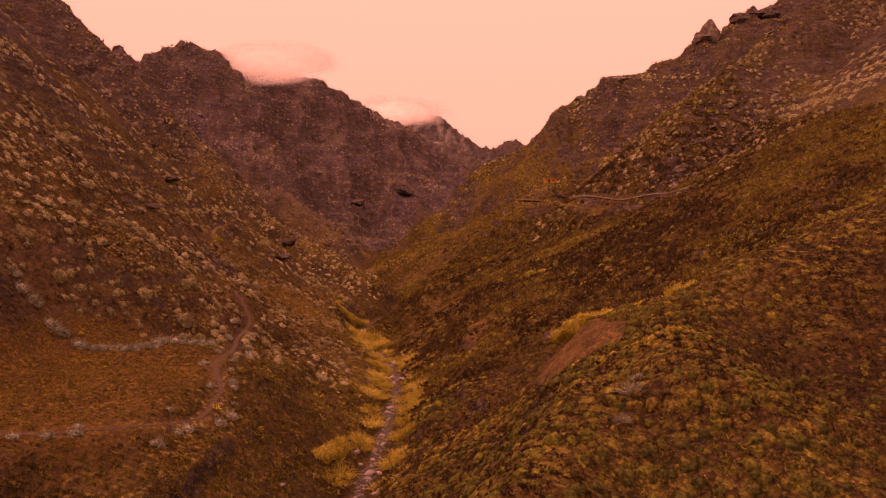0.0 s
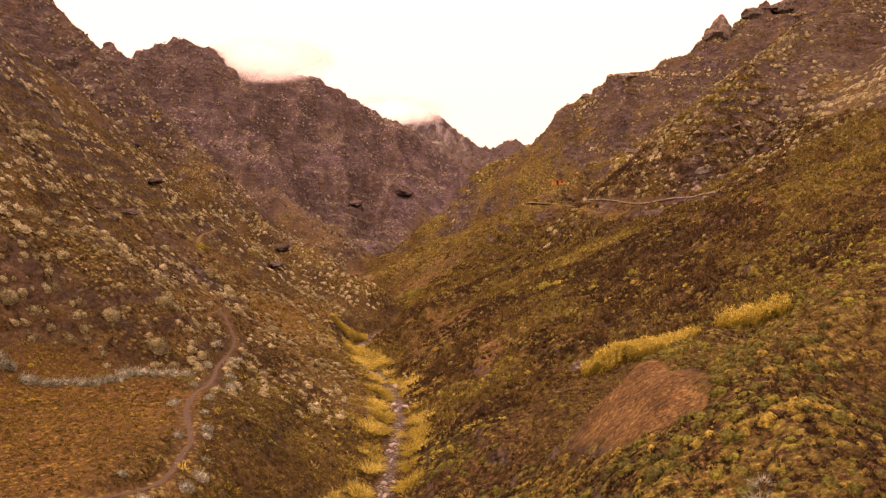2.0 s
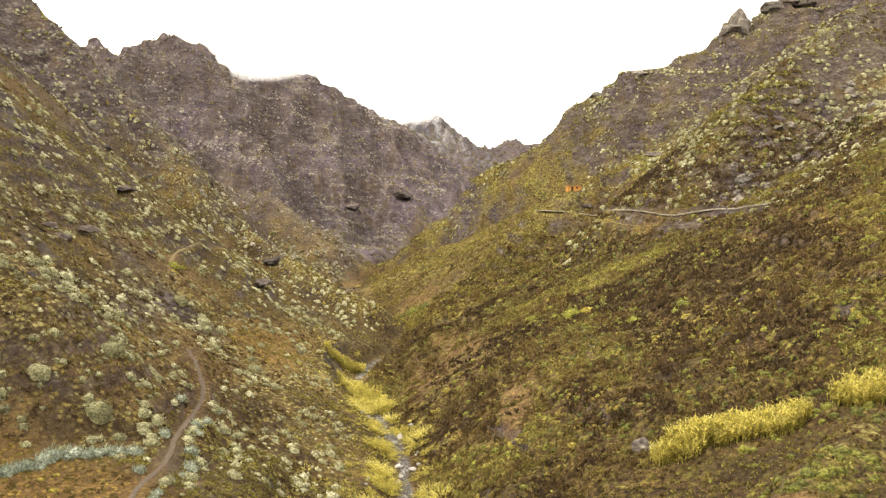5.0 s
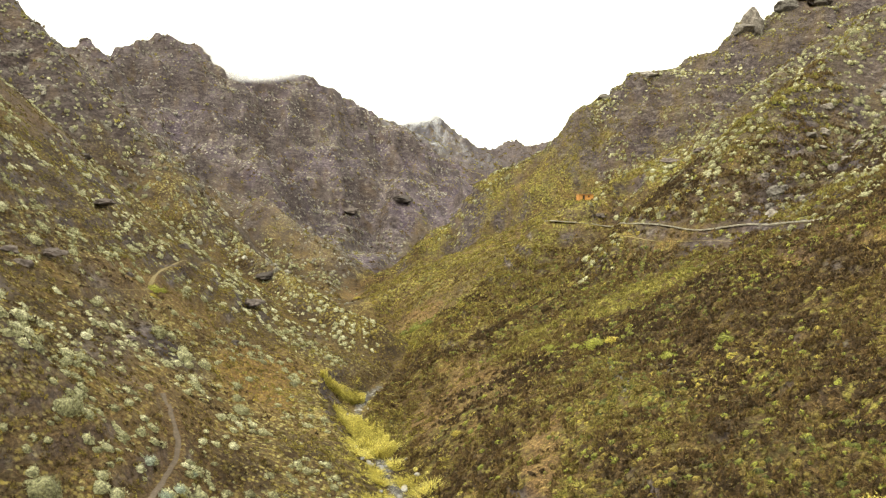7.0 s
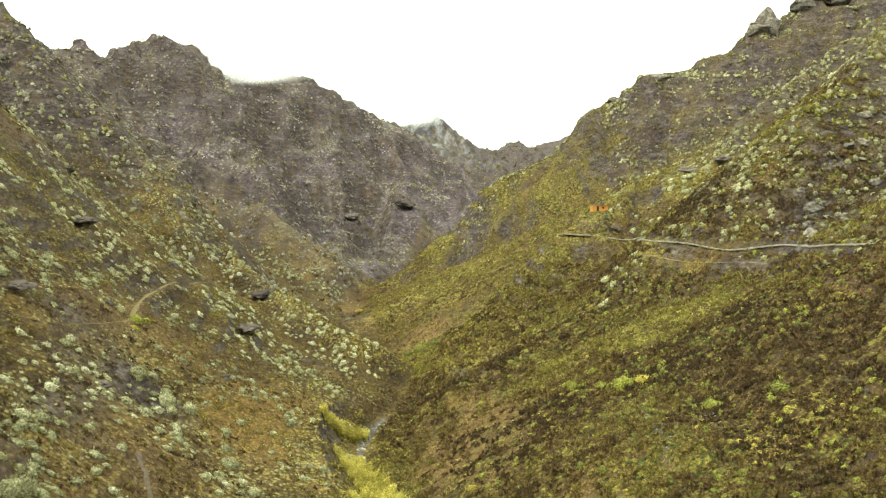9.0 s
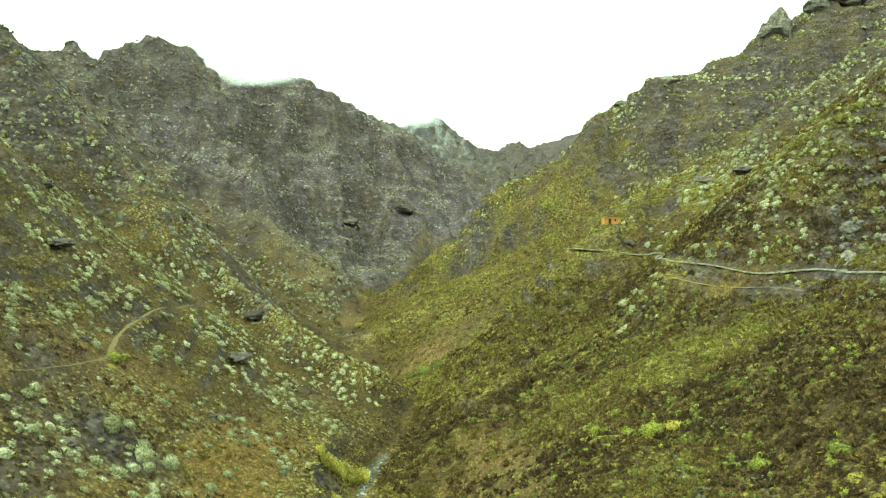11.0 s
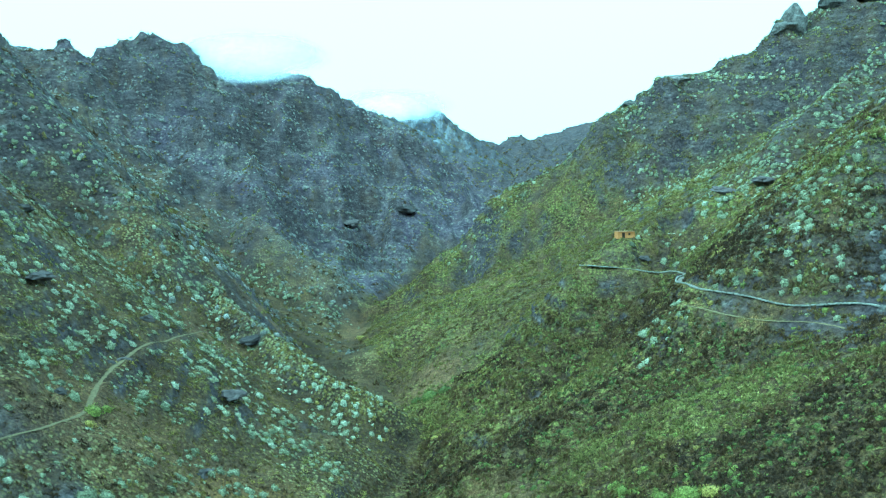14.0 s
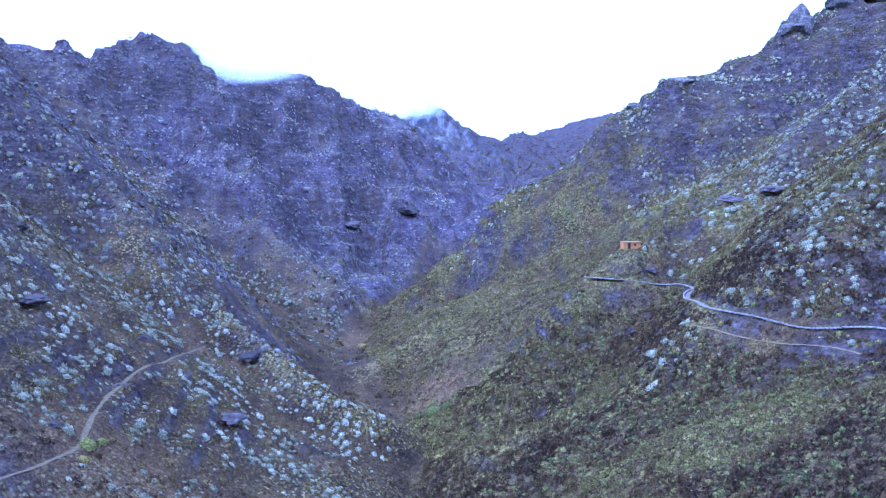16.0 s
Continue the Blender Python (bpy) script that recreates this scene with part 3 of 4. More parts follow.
def build_ground():
    # a fan of rings about a point down the valley, close where the valley is and wide behind
    inner = np.linspace(-42, 42, 560)
    angle = np.radians(np.concatenate([np.linspace(-180, -44, 40), inner, np.linspace(44, 180, 40)]))
    ring = np.concatenate([[0.5], np.exp(np.linspace(math.log(14), math.log(2600), 640))])
    a, r = np.meshgrid(angle, ring)
    x, y = r * np.sin(a), r * np.cos(a) - 10
    z = land(x, y)
    e1 = np.stack([np.gradient(c, axis=0) for c in (x, y, z)], -1)
    e2 = np.stack([np.gradient(c, axis=1) for c in (x, y, z)], -1)
    n = np.cross(e1, e2)
    slope = np.hypot(n[..., 0], n[..., 1]) / np.maximum(np.abs(n[..., 2]), 1e-6)
    rows, cols = x.shape
    i = np.arange(rows * cols).reshape(rows, cols)
    faces = np.stack([i[:-1, :-1], i[:-1, 1:], i[1:, 1:], i[1:, :-1]], -1).reshape(-1, 4)[:, ::-1]
    verts = np.stack([x, y, z], -1).reshape(-1, 3)
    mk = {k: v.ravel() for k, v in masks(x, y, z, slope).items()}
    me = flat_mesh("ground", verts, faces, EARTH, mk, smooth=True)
    return tagged(new("ground", me), "steep brown valley slopes of earth, scrub and grey rock", "ground", kind="structure")


build_ground()
# ---------------------------------------------------------------- makers
rng = np.random.default_rng(7)


def part(name, bm, material_, parent, label=""):
    """A bmesh as one mesh object under a thing or a part."""
    me = bpy.data.meshes.new(name)
    bm.to_mesh(me)
    bm.free()
    me.materials.append(material_)
    return hang(name, me, parent, label)


def hang(name, me, parent, label=""):
    ob = new(name, me)
    ob.parent = parent
    if label:
        ob["label"] = label
    return ob


def box(bm, x0, x1, y0, y1, z0, z1, bevel=0.0):
    made = bmesh.ops.create_cube(bm, size=1.0)["verts"]
    for v in made:
        v.co = Vector(((x0 + x1) / 2 + v.co.x * (x1 - x0), (y0 + y1) / 2 + v.co.y * (y1 - y0), (z0 + z1) / 2 + v.co.z * (z1 - z0)))
    if bevel:
        bmesh.ops.bevel(bm, geom=list({e for v in made for e in v.link_edges}), offset=bevel, segments=1, affect="EDGES")
    return made


CELL, WEST, SOUTH = 2.0, -460.0, 10.0
SURVEY = land(*np.meshgrid(np.arange(WEST, 470, CELL), np.arange(SOUTH, 1560, CELL)))
SLOPE_Y, SLOPE_X = np.gradient(SURVEY, CELL)


def tilt_of(x, y):
    """The slope of the ground along x and y, from a survey on a square grid."""
    i = np.clip(np.round((np.asarray(y) - SOUTH) / CELL).astype(int), 0, SURVEY.shape[0] - 1)
    j = np.clip(np.round((np.asarray(x) - WEST) / CELL).astype(int), 0, SURVEY.shape[1] - 1)
    return SLOPE_X[i, j], SLOPE_Y[i, j]


def unit(v):
    return v / np.maximum(np.linalg.norm(v, axis=-1, keepdims=True), 1e-9)


def dome_of_leaves(leaves, reach, leaf, width, squat, upright, r, core=0):
    """A bush of radius 1 on the origin: triangles that stand out from a lumpy dome, over an inner body."""
    d = r.normal(size=(leaves, 3))
    d[:, 2] = np.abs(d[:, 2]) * 0.9 + 0.02
    d = unit(d)
    lump = 0.78 + 0.22 * np.sin(3.1 * d[:, 0] + r.uniform(0, 6)) * np.sin(2.7 * d[:, 1] + r.uniform(0, 6)) + 0.1 * r.normal(size=leaves)
    p = d * (lump * reach)[:, None] * np.array([1, 1, squat])
    out = unit(d * (1 - upright) + np.array([0, 0, upright]) + 0.35 * r.normal(size=(leaves, 3)))
    side = unit(np.cross(out, r.normal(size=(leaves, 3))))
    w = (width * r.uniform(0.6, 1.3, leaves))[:, None]
    a, b, c = p - out * leaf * 0.3 + side * w, p - out * leaf * 0.3 - side * w, p + out * (leaf * r.uniform(0.6, 1.3, leaves))[:, None]
    verts = np.stack([a, b, c], 1).reshape(-1, 3)
    faces = np.arange(leaves * 3).reshape(-1, 3)
    if core:
        k = core
        ang = np.arange(k) * 2 * math.pi / k
        rings = [(0.9, -0.15), (0.8, 0.42)]
        body = np.array([[rr * reach * 0.95 * math.cos(q + i * 0.4) * (1 + 0.2 * math.sin(3 * q + 1)), rr * reach * 0.95 * math.sin(q + i * 0.4) * (1 + 0.16 * math.cos(2 * q)), zz * reach * squat] for i, (rr, zz) in enumerate(rings) for q in ang] + [[0.1 * reach, 0, 0.92 * reach * squat]])
        f = []
        for i in range(1):
            for j in range(k):
                q, n = i * k + j, i * k + (j + 1) % k
                f += [(q, n, n + k), (q, n + k, q + k)]
        f += [(k + j, k + (j + 1) % k, 2 * k) for j in range(k)]
        faces = np.concatenate([faces, np.array(f) + len(verts)])
        verts = np.concatenate([verts, body])
    return verts, faces


def blades(count, spread, height, width, lean, r, bend=0.35):
    """Narrow bent blades that rise from a patch: each two quads long, as triangles."""
    a = r.uniform(0, 2 * math.pi, count)
    q = np.sqrt(r.uniform(0, 1, count)) * spread
    base = np.stack([q * np.cos(a), q * np.sin(a), np.full(count, -0.05)], -1)
    tilt = unit(np.stack([np.cos(a) * lean * (0.3 + q / max(spread, 1e-6)), np.sin(a) * lean * (0.3 + q / max(spread, 1e-6)), np.ones(count)], -1) + 0.18 * r.normal(size=(count, 3)))
    h = (height * r.uniform(0.55, 1.1, count))[:, None]
    side = unit(np.cross(tilt, r.normal(size=(count, 3)))) * width
    mid = base + tilt * h * 0.55
    tip = base + tilt * h + np.stack([np.cos(a), np.sin(a), -0.5 * np.ones(count)], -1) * h * bend * r.uniform(0.2, 1, count)[:, None]
    verts = np.stack([base - side, base + side, mid + side * 0.9, mid - side * 0.9, tip], 1).reshape(-1, 3)
    i = np.arange(count)[:, None] * 5
    faces = np.concatenate([i + np.array([0, 1, 2]), i + np.array([0, 2, 3]), i + np.array([3, 2, 4])])
    return verts, faces


def spread_out(kinds, x, y, z, size, tone, lean=0.35):
    """Many small plants as one set of arrays: each a turned, scaled and leaning copy of one of the kinds."""
    out_v, out_f, out_t, n0 = [], [], [], 0
    sx, sy = tilt_of(x, y)
    sx, sy = np.clip(sx, -1.1, 1.1), np.clip(sy, -1.1, 1.1)
    pick = rng.integers(0, len(kinds), len(x))
    spin = rng.uniform(0, 2 * math.pi, len(x))
    tall = rng.uniform(0.75, 1.3, len(x))
    for k, (v, f) in enumerate(kinds):
        i = np.nonzero(pick == k)[0]
        if not len(i):
            continue
        c, s = np.cos(spin[i])[:, None], np.sin(spin[i])[:, None]
        px, py = (v[:, 0] * c - v[:, 1] * s) * size[i, None], (v[:, 0] * s + v[:, 1] * c) * size[i, None]
        pz = v[:, 2] * size[i, None] * tall[i, None] + (0.6 * px * sx[i, None] + 0.6 * py * sy[i, None])
        px, py = px - lean * sx[i, None] * v[:, 2] * size[i, None] * 0.5, py - lean * sy[i, None] * v[:, 2] * size[i, None] * 0.5
        w = np.stack([px + x[i, None], py + y[i, None], pz + z[i, None] - 0.05], -1)
        out_v.append(w.reshape(-1, 3))
        out_f.append((f[None] + (np.arange(len(i)) * len(v))[:, None, None]).reshape(-1, 3) + n0)
        out_t.append(np.repeat(tone[i], len(v)))
        n0 += len(i) * len(v)
    return np.concatenate(out_v), np.concatenate(out_f), np.concatenate(out_t)


def thicket(name, kinds, x, y, size, tone, material_, label, category):
    v, f, tn = spread_out(kinds, x, y, land(x, y), size, np.clip(tone, 0, 1))
    return tagged(new(name, flat_mesh(name, v, f, material_, {"tone": tn})), label, category, kind="stuff")


def plant_mesh(name, shape, material_, tone):
    v, f = shape
    return flat_mesh(name, v, f, material_, {"tone": np.full(len(v), tone)})


def crag_mesh(name, seed, rough=0.34, material_=None, detail=3):
    """A lump of broken rock of radius 1, with flat faces where it split."""
    q = np.random.default_rng(seed + 900)
    cuts = [(Vector(unit(q.normal(size=3))), q.uniform(0.55, 0.9)) for _ in range(11)]
    bm = bmesh.new()
    bmesh.ops.create_icosphere(bm, subdivisions=detail, radius=1.0)
    o = Vector((seed * 7.3, seed * 3.1, seed * 5.7))
    for v in bm.verts:
        p = v.co.copy()
        for n, d in cuts:
            over = p.dot(n) - d
            if over > 0:
                p -= n * over * 0.85
        w = noise.noise(p * 1.6 + o) * rough * 0.5 + noise.noise(p * 4 + o) * rough * 0.3 + noise.noise(p * 9 + o) * rough * 0.15
        v.co = p * (1 + w)
    me = bpy.data.meshes.new(name)
    bm.to_mesh(me)
    bm.free()
    me.materials.append(material_ or CRAG)
    return me


def paint_material(name, a, b, size=0.6):
    m, t, bs = material(name)
    t.links.new(ramp(t, noise_of(t, size, 6, 0.65), [(0.3, a), (0.7, b)]), bs.inputs["Base Color"])
    matte(bs, 0.85, 0.2)
    bump(t, bs, noise_of(t, 0.2, 6, 0.6), 0.4, 0.03)
    return m


OCHRE = paint_material("orange_ochre_plaster", (0.42, 0.19, 0.05), (0.58, 0.29, 0.09))
DARK_WOOD = paint_material("dark_boards", (0.03, 0.02, 0.015), (0.06, 0.045, 0.03))
SLAB = paint_material("weathered_roof_slab", (0.30, 0.17, 0.07), (0.45, 0.27, 0.12))
PALE_WALL = paint_material("pale_wall_stone", (0.2, 0.18, 0.14), (0.42, 0.39, 0.31), 1.6)
LIME = paint_material("limewashed_stone", (0.38, 0.34, 0.26), (0.58, 0.54, 0.44))


# ---------------------------------------------------------------- tracks
def build_track(name, label, material_):
    line, half = LINES[name]
    d = np.gradient(line[:, :2], axis=0)
    d = unit(d)
    rows = []
    for k, off in enumerate((-1.0, -0.5, 0.0, 0.5, 1.0)):
        wob = half * off * (1 + 0.3 * grain(line[:, 0], line[:, 1], 3.0, 40 + k) + 0.3 * grain(line[:, 0], line[:, 1], 1.1, 45 + k))
        px, py = line[:, 0] + d[:, 1] * wob, line[:, 1] - d[:, 0] * wob
        lift = 0.12 - 0.08 * abs(off) + 0.03 * grain(px, py, 0.9, 50)
        rows.append(np.stack([px, py, land(px, py) + lift], -1))
    v = np.stack(rows, 1)
    n, k = v.shape[:2]
    i = np.arange(n * k).reshape(n, k)
    f = np.stack([i[:-1, :-1], i[:-1, 1:], i[1:, 1:], i[1:, :-1]], -1).reshape(-1, 4)
    tagged(new(name, flat_mesh(name, v.reshape(-1, 3), f, material_, smooth=True)), label, "path", kind="structure")


build_track("footpath", "trodden grey-brown earth footpath past the terrace", TRACK)
build_track("hillside_footpath", "narrow ochre footpath across the steep slope", OCHRE_TRACK)
build_track("grass_ledge", "yellowish grassy ledge below the hillside path", OCHRE_TRACK)
build_track("contour_path", "level pale stony path along the hillside", PALE_TRACK)


def build_retaining_wall():
    """The dry stone wall that carries the contour path: courses of uneven blocks, joined."""
    line, half = LINES["contour_path"]
    d = unit(np.gradient(line[:, :2], axis=0))
    r = np.random.default_rng(4)
    v, f, n0 = [], [], 0
    corner = np.array([(a, b, c) for c in (-1, 1) for b in (-1, 1) for a in (-1, 1)], float)
    quads = np.array([(0, 2, 3, 1), (4, 5, 7, 6), (0, 1, 5, 4), (2, 6, 7, 3), (0, 4, 6, 2), (1, 3, 7, 5)])
    ox, oy = -d[:, 1], d[:, 0]
    out = np.where(land(line[:, 0] + 3 * ox, line[:, 1] + 3 * oy) < land(line[:, 0] - 3 * ox, line[:, 1] - 3 * oy), 1.0, -1.0)
    for k in range(len(line)):
        if grain(line[k:k + 1, 0], line[k:k + 1, 1], 7.0, 49)[0] < -0.45:      # the wall has fallen here
            continue
        cx, cy = line[k, 0] + out[k] * ox[k] * (half + 0.35), line[k, 1] + out[k] * oy[k] * (half + 0.35)
        for row in range(2):
            w = corner * np.array([0.42 * r.uniform(0.75, 1.05), 0.18, 0.095 * r.uniform(0.8, 1.05)]) + r.normal(size=(8, 3)) * 0.025
            px = cx + w[:, 0] * d[k, 0] - w[:, 1] * d[k, 1]
            py = cy + w[:, 0] * d[k, 1] + w[:, 1] * d[k, 0]
            v.append(np.stack([px, py, line[k, 2] + 0.04 + row * 0.16 + w[:, 2]], -1))
            f.append(quads + n0)
            n0 += 8
    me = flat_mesh("retaining_wall", np.concatenate(v), np.concatenate(f), PALE_WALL)
    tagged(new("retaining_wall", me), "pale dry stone retaining wall under the hillside path", "wall", kind="structure")



build_retaining_wall()


# ---------------------------------------------------------------- the hut and walls on the shelf
def build_hut(x, y, z):
    hut = tagged(new("hut"), "small flat-roofed orange ochre hut on a hillside shelf", "hut")
    bm = bmesh.new()
    w, d, t, h = 3.0, 1.9, 0.25, 2.2
    for x0, x1 in ((-w, -1.5), (-0.5, 0.7), (1.5, w)):
        box(bm, x0, x1, -d, -d + t, -0.4, h)
    box(bm, 0.7, 1.5, -d, -d + t, -0.4, 1.0)
    box(bm, 0.7, 1.5, -d, -d + t, 1.75, h)
    box(bm, -1.5, -0.5, -d, -d + t, 1.95, h)
    part("front_wall", bm, OCHRE, hut)
    for name, a in (("side_wall", (-w, -w + t, -d + t, d, -0.4, h)), ("side_wall", (w - t, w, -d + t, d, -0.4, h)), ("back_wall", (-w + t, w - t, d - t, d, -0.4, h))):
        bm = bmesh.new()
        box(bm, *a)
        part(name, bm, OCHRE, hut)
    bm = bmesh.new()
    box(bm, -w - 0.25, w + 0.25, -d - 0.3, d + 0.2, h + 0.003, h + 0.2, 0.03)
    part("roof", bm, SLAB, hut, "flat weathered roof slab")
    bm = bmesh.new()
    box(bm, -1.48, -0.52, -d + 0.1, -d + 0.16, -0.1, 1.94)
    part("door", bm, DARK_WOOD, hut, "dark boarded door")
    bm = bmesh.new()
    box(bm, 0.72, 1.48, -d + 0.12, -d + 0.16, 1.01, 1.74)
    part("window", bm, DARK_WOOD, hut, "dark shuttered window")
    hut.matrix_world = pose(x, y, z, 0, 0, 4)


build_hut(53.6, 357.5, 60.4)


def build_field_wall(x, y, length, turn):
    wall = tagged(new("field_wall"), "low limewashed dry stone wall stub on the shelf", "wall", "field walls")
    r = np.random.default_rng(int(x * 10))
    for k in range(int(length / 0.55)):
        for row in range(2):
            bm = bmesh.new()
            w = r.uniform(0.24, 0.3)
            vs = box(bm, -w, w, -0.25, 0.25, 0, 0.48, 0.07)
            for v in bm.verts:
                v.co += Vector(r.normal(size=3) * 0.025)
            s = part("stone", bm, LIME, wall)
            s.location = (k * 0.55 + row * 0.2, r.normal() * 0.04, row * 0.47 - 0.12)
    wall.matrix_world = pose(x, y, float(land(np.array([x]), np.array([y]))[0]), 0, 0, turn)


build_field_wall(68, 354.5, 3.2, 6)
build_field_wall(72.5, 355.5, 2.4, -5)


# ---------------------------------------------------------------- rocks
CRAGS = [crag_mesh("crag", s, 0.55) for s in range(5)]
DARK_CRAGS = [crag_mesh("crag", 30 + s, 0.95, DARK_CRAG) for s in range(5)]


def outcrop(x, y, size, wide, tall, turn, label, name="rock_outcrop", sink=0.35, shape=0, group="", up=0.0, kinds=None):
    ob = tagged(new(name, (kinds or CRAGS)[shape % 5]), label, "rock", group)
    z = float(land(np.array([x]), np.array([y]))[0])
    ob.matrix_world = pose(x, y, z + size * tall * (1 - 2 * sink) + up, 0, 0, turn) @ Matrix.Diagonal((size * wide, size, size * tall, 1))
    return ob


PIN = "grey weathered rock pinnacle standing on the ridge"
outcrop(190, 514, 6.4, 1.15, 1.65, 20, PIN, "rock_pinnacle", 0.33, 1)
outcrop(184, 511, 5.0, 1.5, 0.8, -15, "tilted grey slab at the foot of the pinnacle", "rock_slab", 0.62, 2)
outcrop(216, 517, 7, 1.7, 0.8, 8, "broad grey crag on the ridge with a dark hollow", "ridge_crag", 0.74, 3)
outcrop(236, 516, 8, 1.5, 0.8, 50, "broad grey crag on the ridge with a dark hollow", "ridge_crag", 0.74, 0)
outcrop(104, 530, 6, 1.4, 0.7, 30, "rounded grey crag on the shoulder of the ridge", "ridge_crag", 0.8, 4)
outcrop(128, 522, 6, 1.6, 0.7, 10, "rounded grey crag on the shoulder of the ridge", "ridge_crag", 0.8, 2)
outcrop(20.5, 136, 1.3, 1.2, 0.9, 15, "pale lichen-covered boulder below the reeds", "boulder", 0.2, 1)
for k in range(96):
    spread = np.random.default_rng(100 + k)
    if k < 26 or k >= 64:                                            # the crags above the contour path
        x, y, s = spread.uniform(76, 135), 0, spread.uniform(0.9, 2.3)
        y = 246 + 0.55 * (x - 76) + spread.normal() * 9
        lab = "lichen-grey rock outcrop on the scrubby slope"
    elif k < 46:                                          # dark ribs on the left slope
        x = spread.uniform(-130, -55)
        y, s = spread.uniform(150, 325), spread.uniform(0.7, 2.4)
        lab = "dark brown rock outcrop among pale bushes"
    else:
        x, y, s = spread.uniform(60, 200), spread.uniform(340, 470), spread.uniform(1.2, 3.0)
        lab = "grey rock rib on the upper slope"
    outcrop(x, y, s, spread.uniform(0.8, 1.5), spread.uniform(0.5, 0.95), spread.uniform(0, 360), lab, "rock_outcrop", spread.uniform(0.66, 0.84), k, "outcrops on the slopes", 0.0, DARK_CRAGS if 26 <= k < 46 else None)


# rock roofs over the hollows
for k, (x, y, reach) in enumerate(HOLLOWS):
    floor_z = float(land(np.array([x]), np.array([y]))[0])
    ob = tagged(new("overhang", DARK_CRAGS[k % 5]), "dark rock slab overhanging a shaded hollow", "rock", "overhangs in the slopes")
    ob.matrix_world = pose(x, y + reach * 0.85, floor_z + reach * 0.9, 12, 0, 20 * math.sin(k)) @ Matrix.Diagonal((reach * 1.25, reach * 1.1, reach * 0.45, 1))

# stones of the stream bed
STONES = [crag_mesh("stone", 20 + s, 0.3, STONE, 2) for s in range(4)]
for k in range(190):
    r = np.random.default_rng(500 + k)
    y = r.uniform(96, 262)
    x = float(stream_x(np.array([y]))[0]) + r.normal() * (1.7 if k % 4 else 3.6)
    s = min(0.16 + r.exponential(0.17), 0.75)
    big = s > 0.42
    ob = tagged(new("boulder" if big else "stone", STONES[k % 4]), "pale grey rounded boulder in the stream bed" if big else "pale rounded stone in the stream bed", "stone", "stones of the stream bed")
    z = float(land(np.array([x]), np.array([y]))[0])
    ob.matrix_world = pose(x, y, z + s * 0.25, r.uniform(-20, 20), r.uniform(-20, 20), r.uniform(0, 360)) @ Matrix.Diagonal((s * r.uniform(1, 1.5), s, s * r.uniform(0.55, 0.85), 1))
# ---------------------------------------------------------------- plants that can be told apart
R0 = np.random.default_rng(11)
PALE_SHAPES = [dome_of_leaves(150, 0.95, 0.15, 0.07, 0.8, 0.3, R0, 9) for _ in range(4)]
LOW_SHAPES = [dome_of_leaves(100, 0.92, 0.15, 0.075, 0.62, 0.3, R0, 8) for _ in range(4)]
STEM = blades(10, 0.25, 0.6, 0.05, 0.5, R0, 0.1)
BARK = stone_material("woody_stems", [(0.3, (0.08, 0.06, 0.045)), (0.7, (0.18, 0.14, 0.1))], 0.3)
STEM_MESH = flat_mesh("stem", *STEM, BARK)
PALE_MESHES = [plant_mesh("pale_bush", s, PALE_LEAF, t) for s, t in zip(PALE_SHAPES, (0.35, 0.55, 0.72, 0.9))]
HEATH_MESHES = [plant_mesh("heath_cushion", s, DARK_LEAF, t) for s, t in zip(LOW_SHAPES, (0.15, 0.3, 0.45, 0.62))]
GOLD_MESHES = [plant_mesh("golden_bush", s, GOLD_LEAF, t) for s, t in zip(LOW_SHAPES, (0.35, 0.55, 0.8, 1.0))]
GREEN_MESHES = [plant_mesh("green_bush", s, GREEN_LEAF, t) for s, t in zip(PALE_SHAPES, (0.35, 0.55, 0.75, 0.95))]
SILVER_SHAPES = [dome_of_leaves(110, 0.95, 0.42, 0.06, 0.75, 0.6, R0, 8) for _ in range(3)]
SILVER_MESHES = [plant_mesh("silver_bush", s, SILVER_LEAF, t) for s, t in zip(SILVER_SHAPES, (0.45, 0.65, 0.85))]
TUFT_MESHES = [plant_mesh("grass_tuft", blades(170, 0.5, 1.35, 0.022, 0.9, R0, 0.5), REED_LEAF, t) for t in (0.35, 0.6, 0.85)]


def stand(name, me, x, y, size, tall, r, label, category, group, stems=True):
    ob = tagged(new(name, me), label, category, group)
    x, y = float(x), float(y)
    z = float(land(np.array([x]), np.array([y]))[0])
    gx, gy = tilt_of(np.array([x]), np.array([y]))
    ob.matrix_world = pose(x, y, z - 0.08 * size, math.degrees(math.atan(float(gy[0]))) * 0.55, -math.degrees(math.atan(float(gx[0]))) * 0.55, 0) @ pose(0, 0, 0, 0, 0, r.uniform(0, 360)) @ Matrix.Diagonal((size, size, size * tall, 1))
    if stems:
        hang("stem", STEM_MESH, ob)
    return ob


def clear_of_tracks(x, y, gap=1.3):
    ok = np.ones(x.shape, bool)
    for line, half in LINES.values():
        lo, hi = line[:, :2].min(0) - 4, line[:, :2].max(0) + 4
        i = np.nonzero((x > lo[0]) & (x < hi[0]) & (y > lo[1]) & (y < hi[1]))[0]
        if len(i):
            d = np.min((x[i, None] - line[None, ::2, 0]) ** 2 + (y[i, None] - line[None, ::2, 1]) ** 2, axis=1)
            ok[i] &= d > (half + gap) ** 2
    return ok


def in_field(x, y):
    return np.exp(-(((x + 54) / 17) ** 6)) * np.exp(-(((y - 106) / 30) ** 6)) > 0.4


def on_scar(x, y):
    return ((x - 16.5) / 5.8) ** 2 + ((y - 89) / 15.5) ** 2 < 1


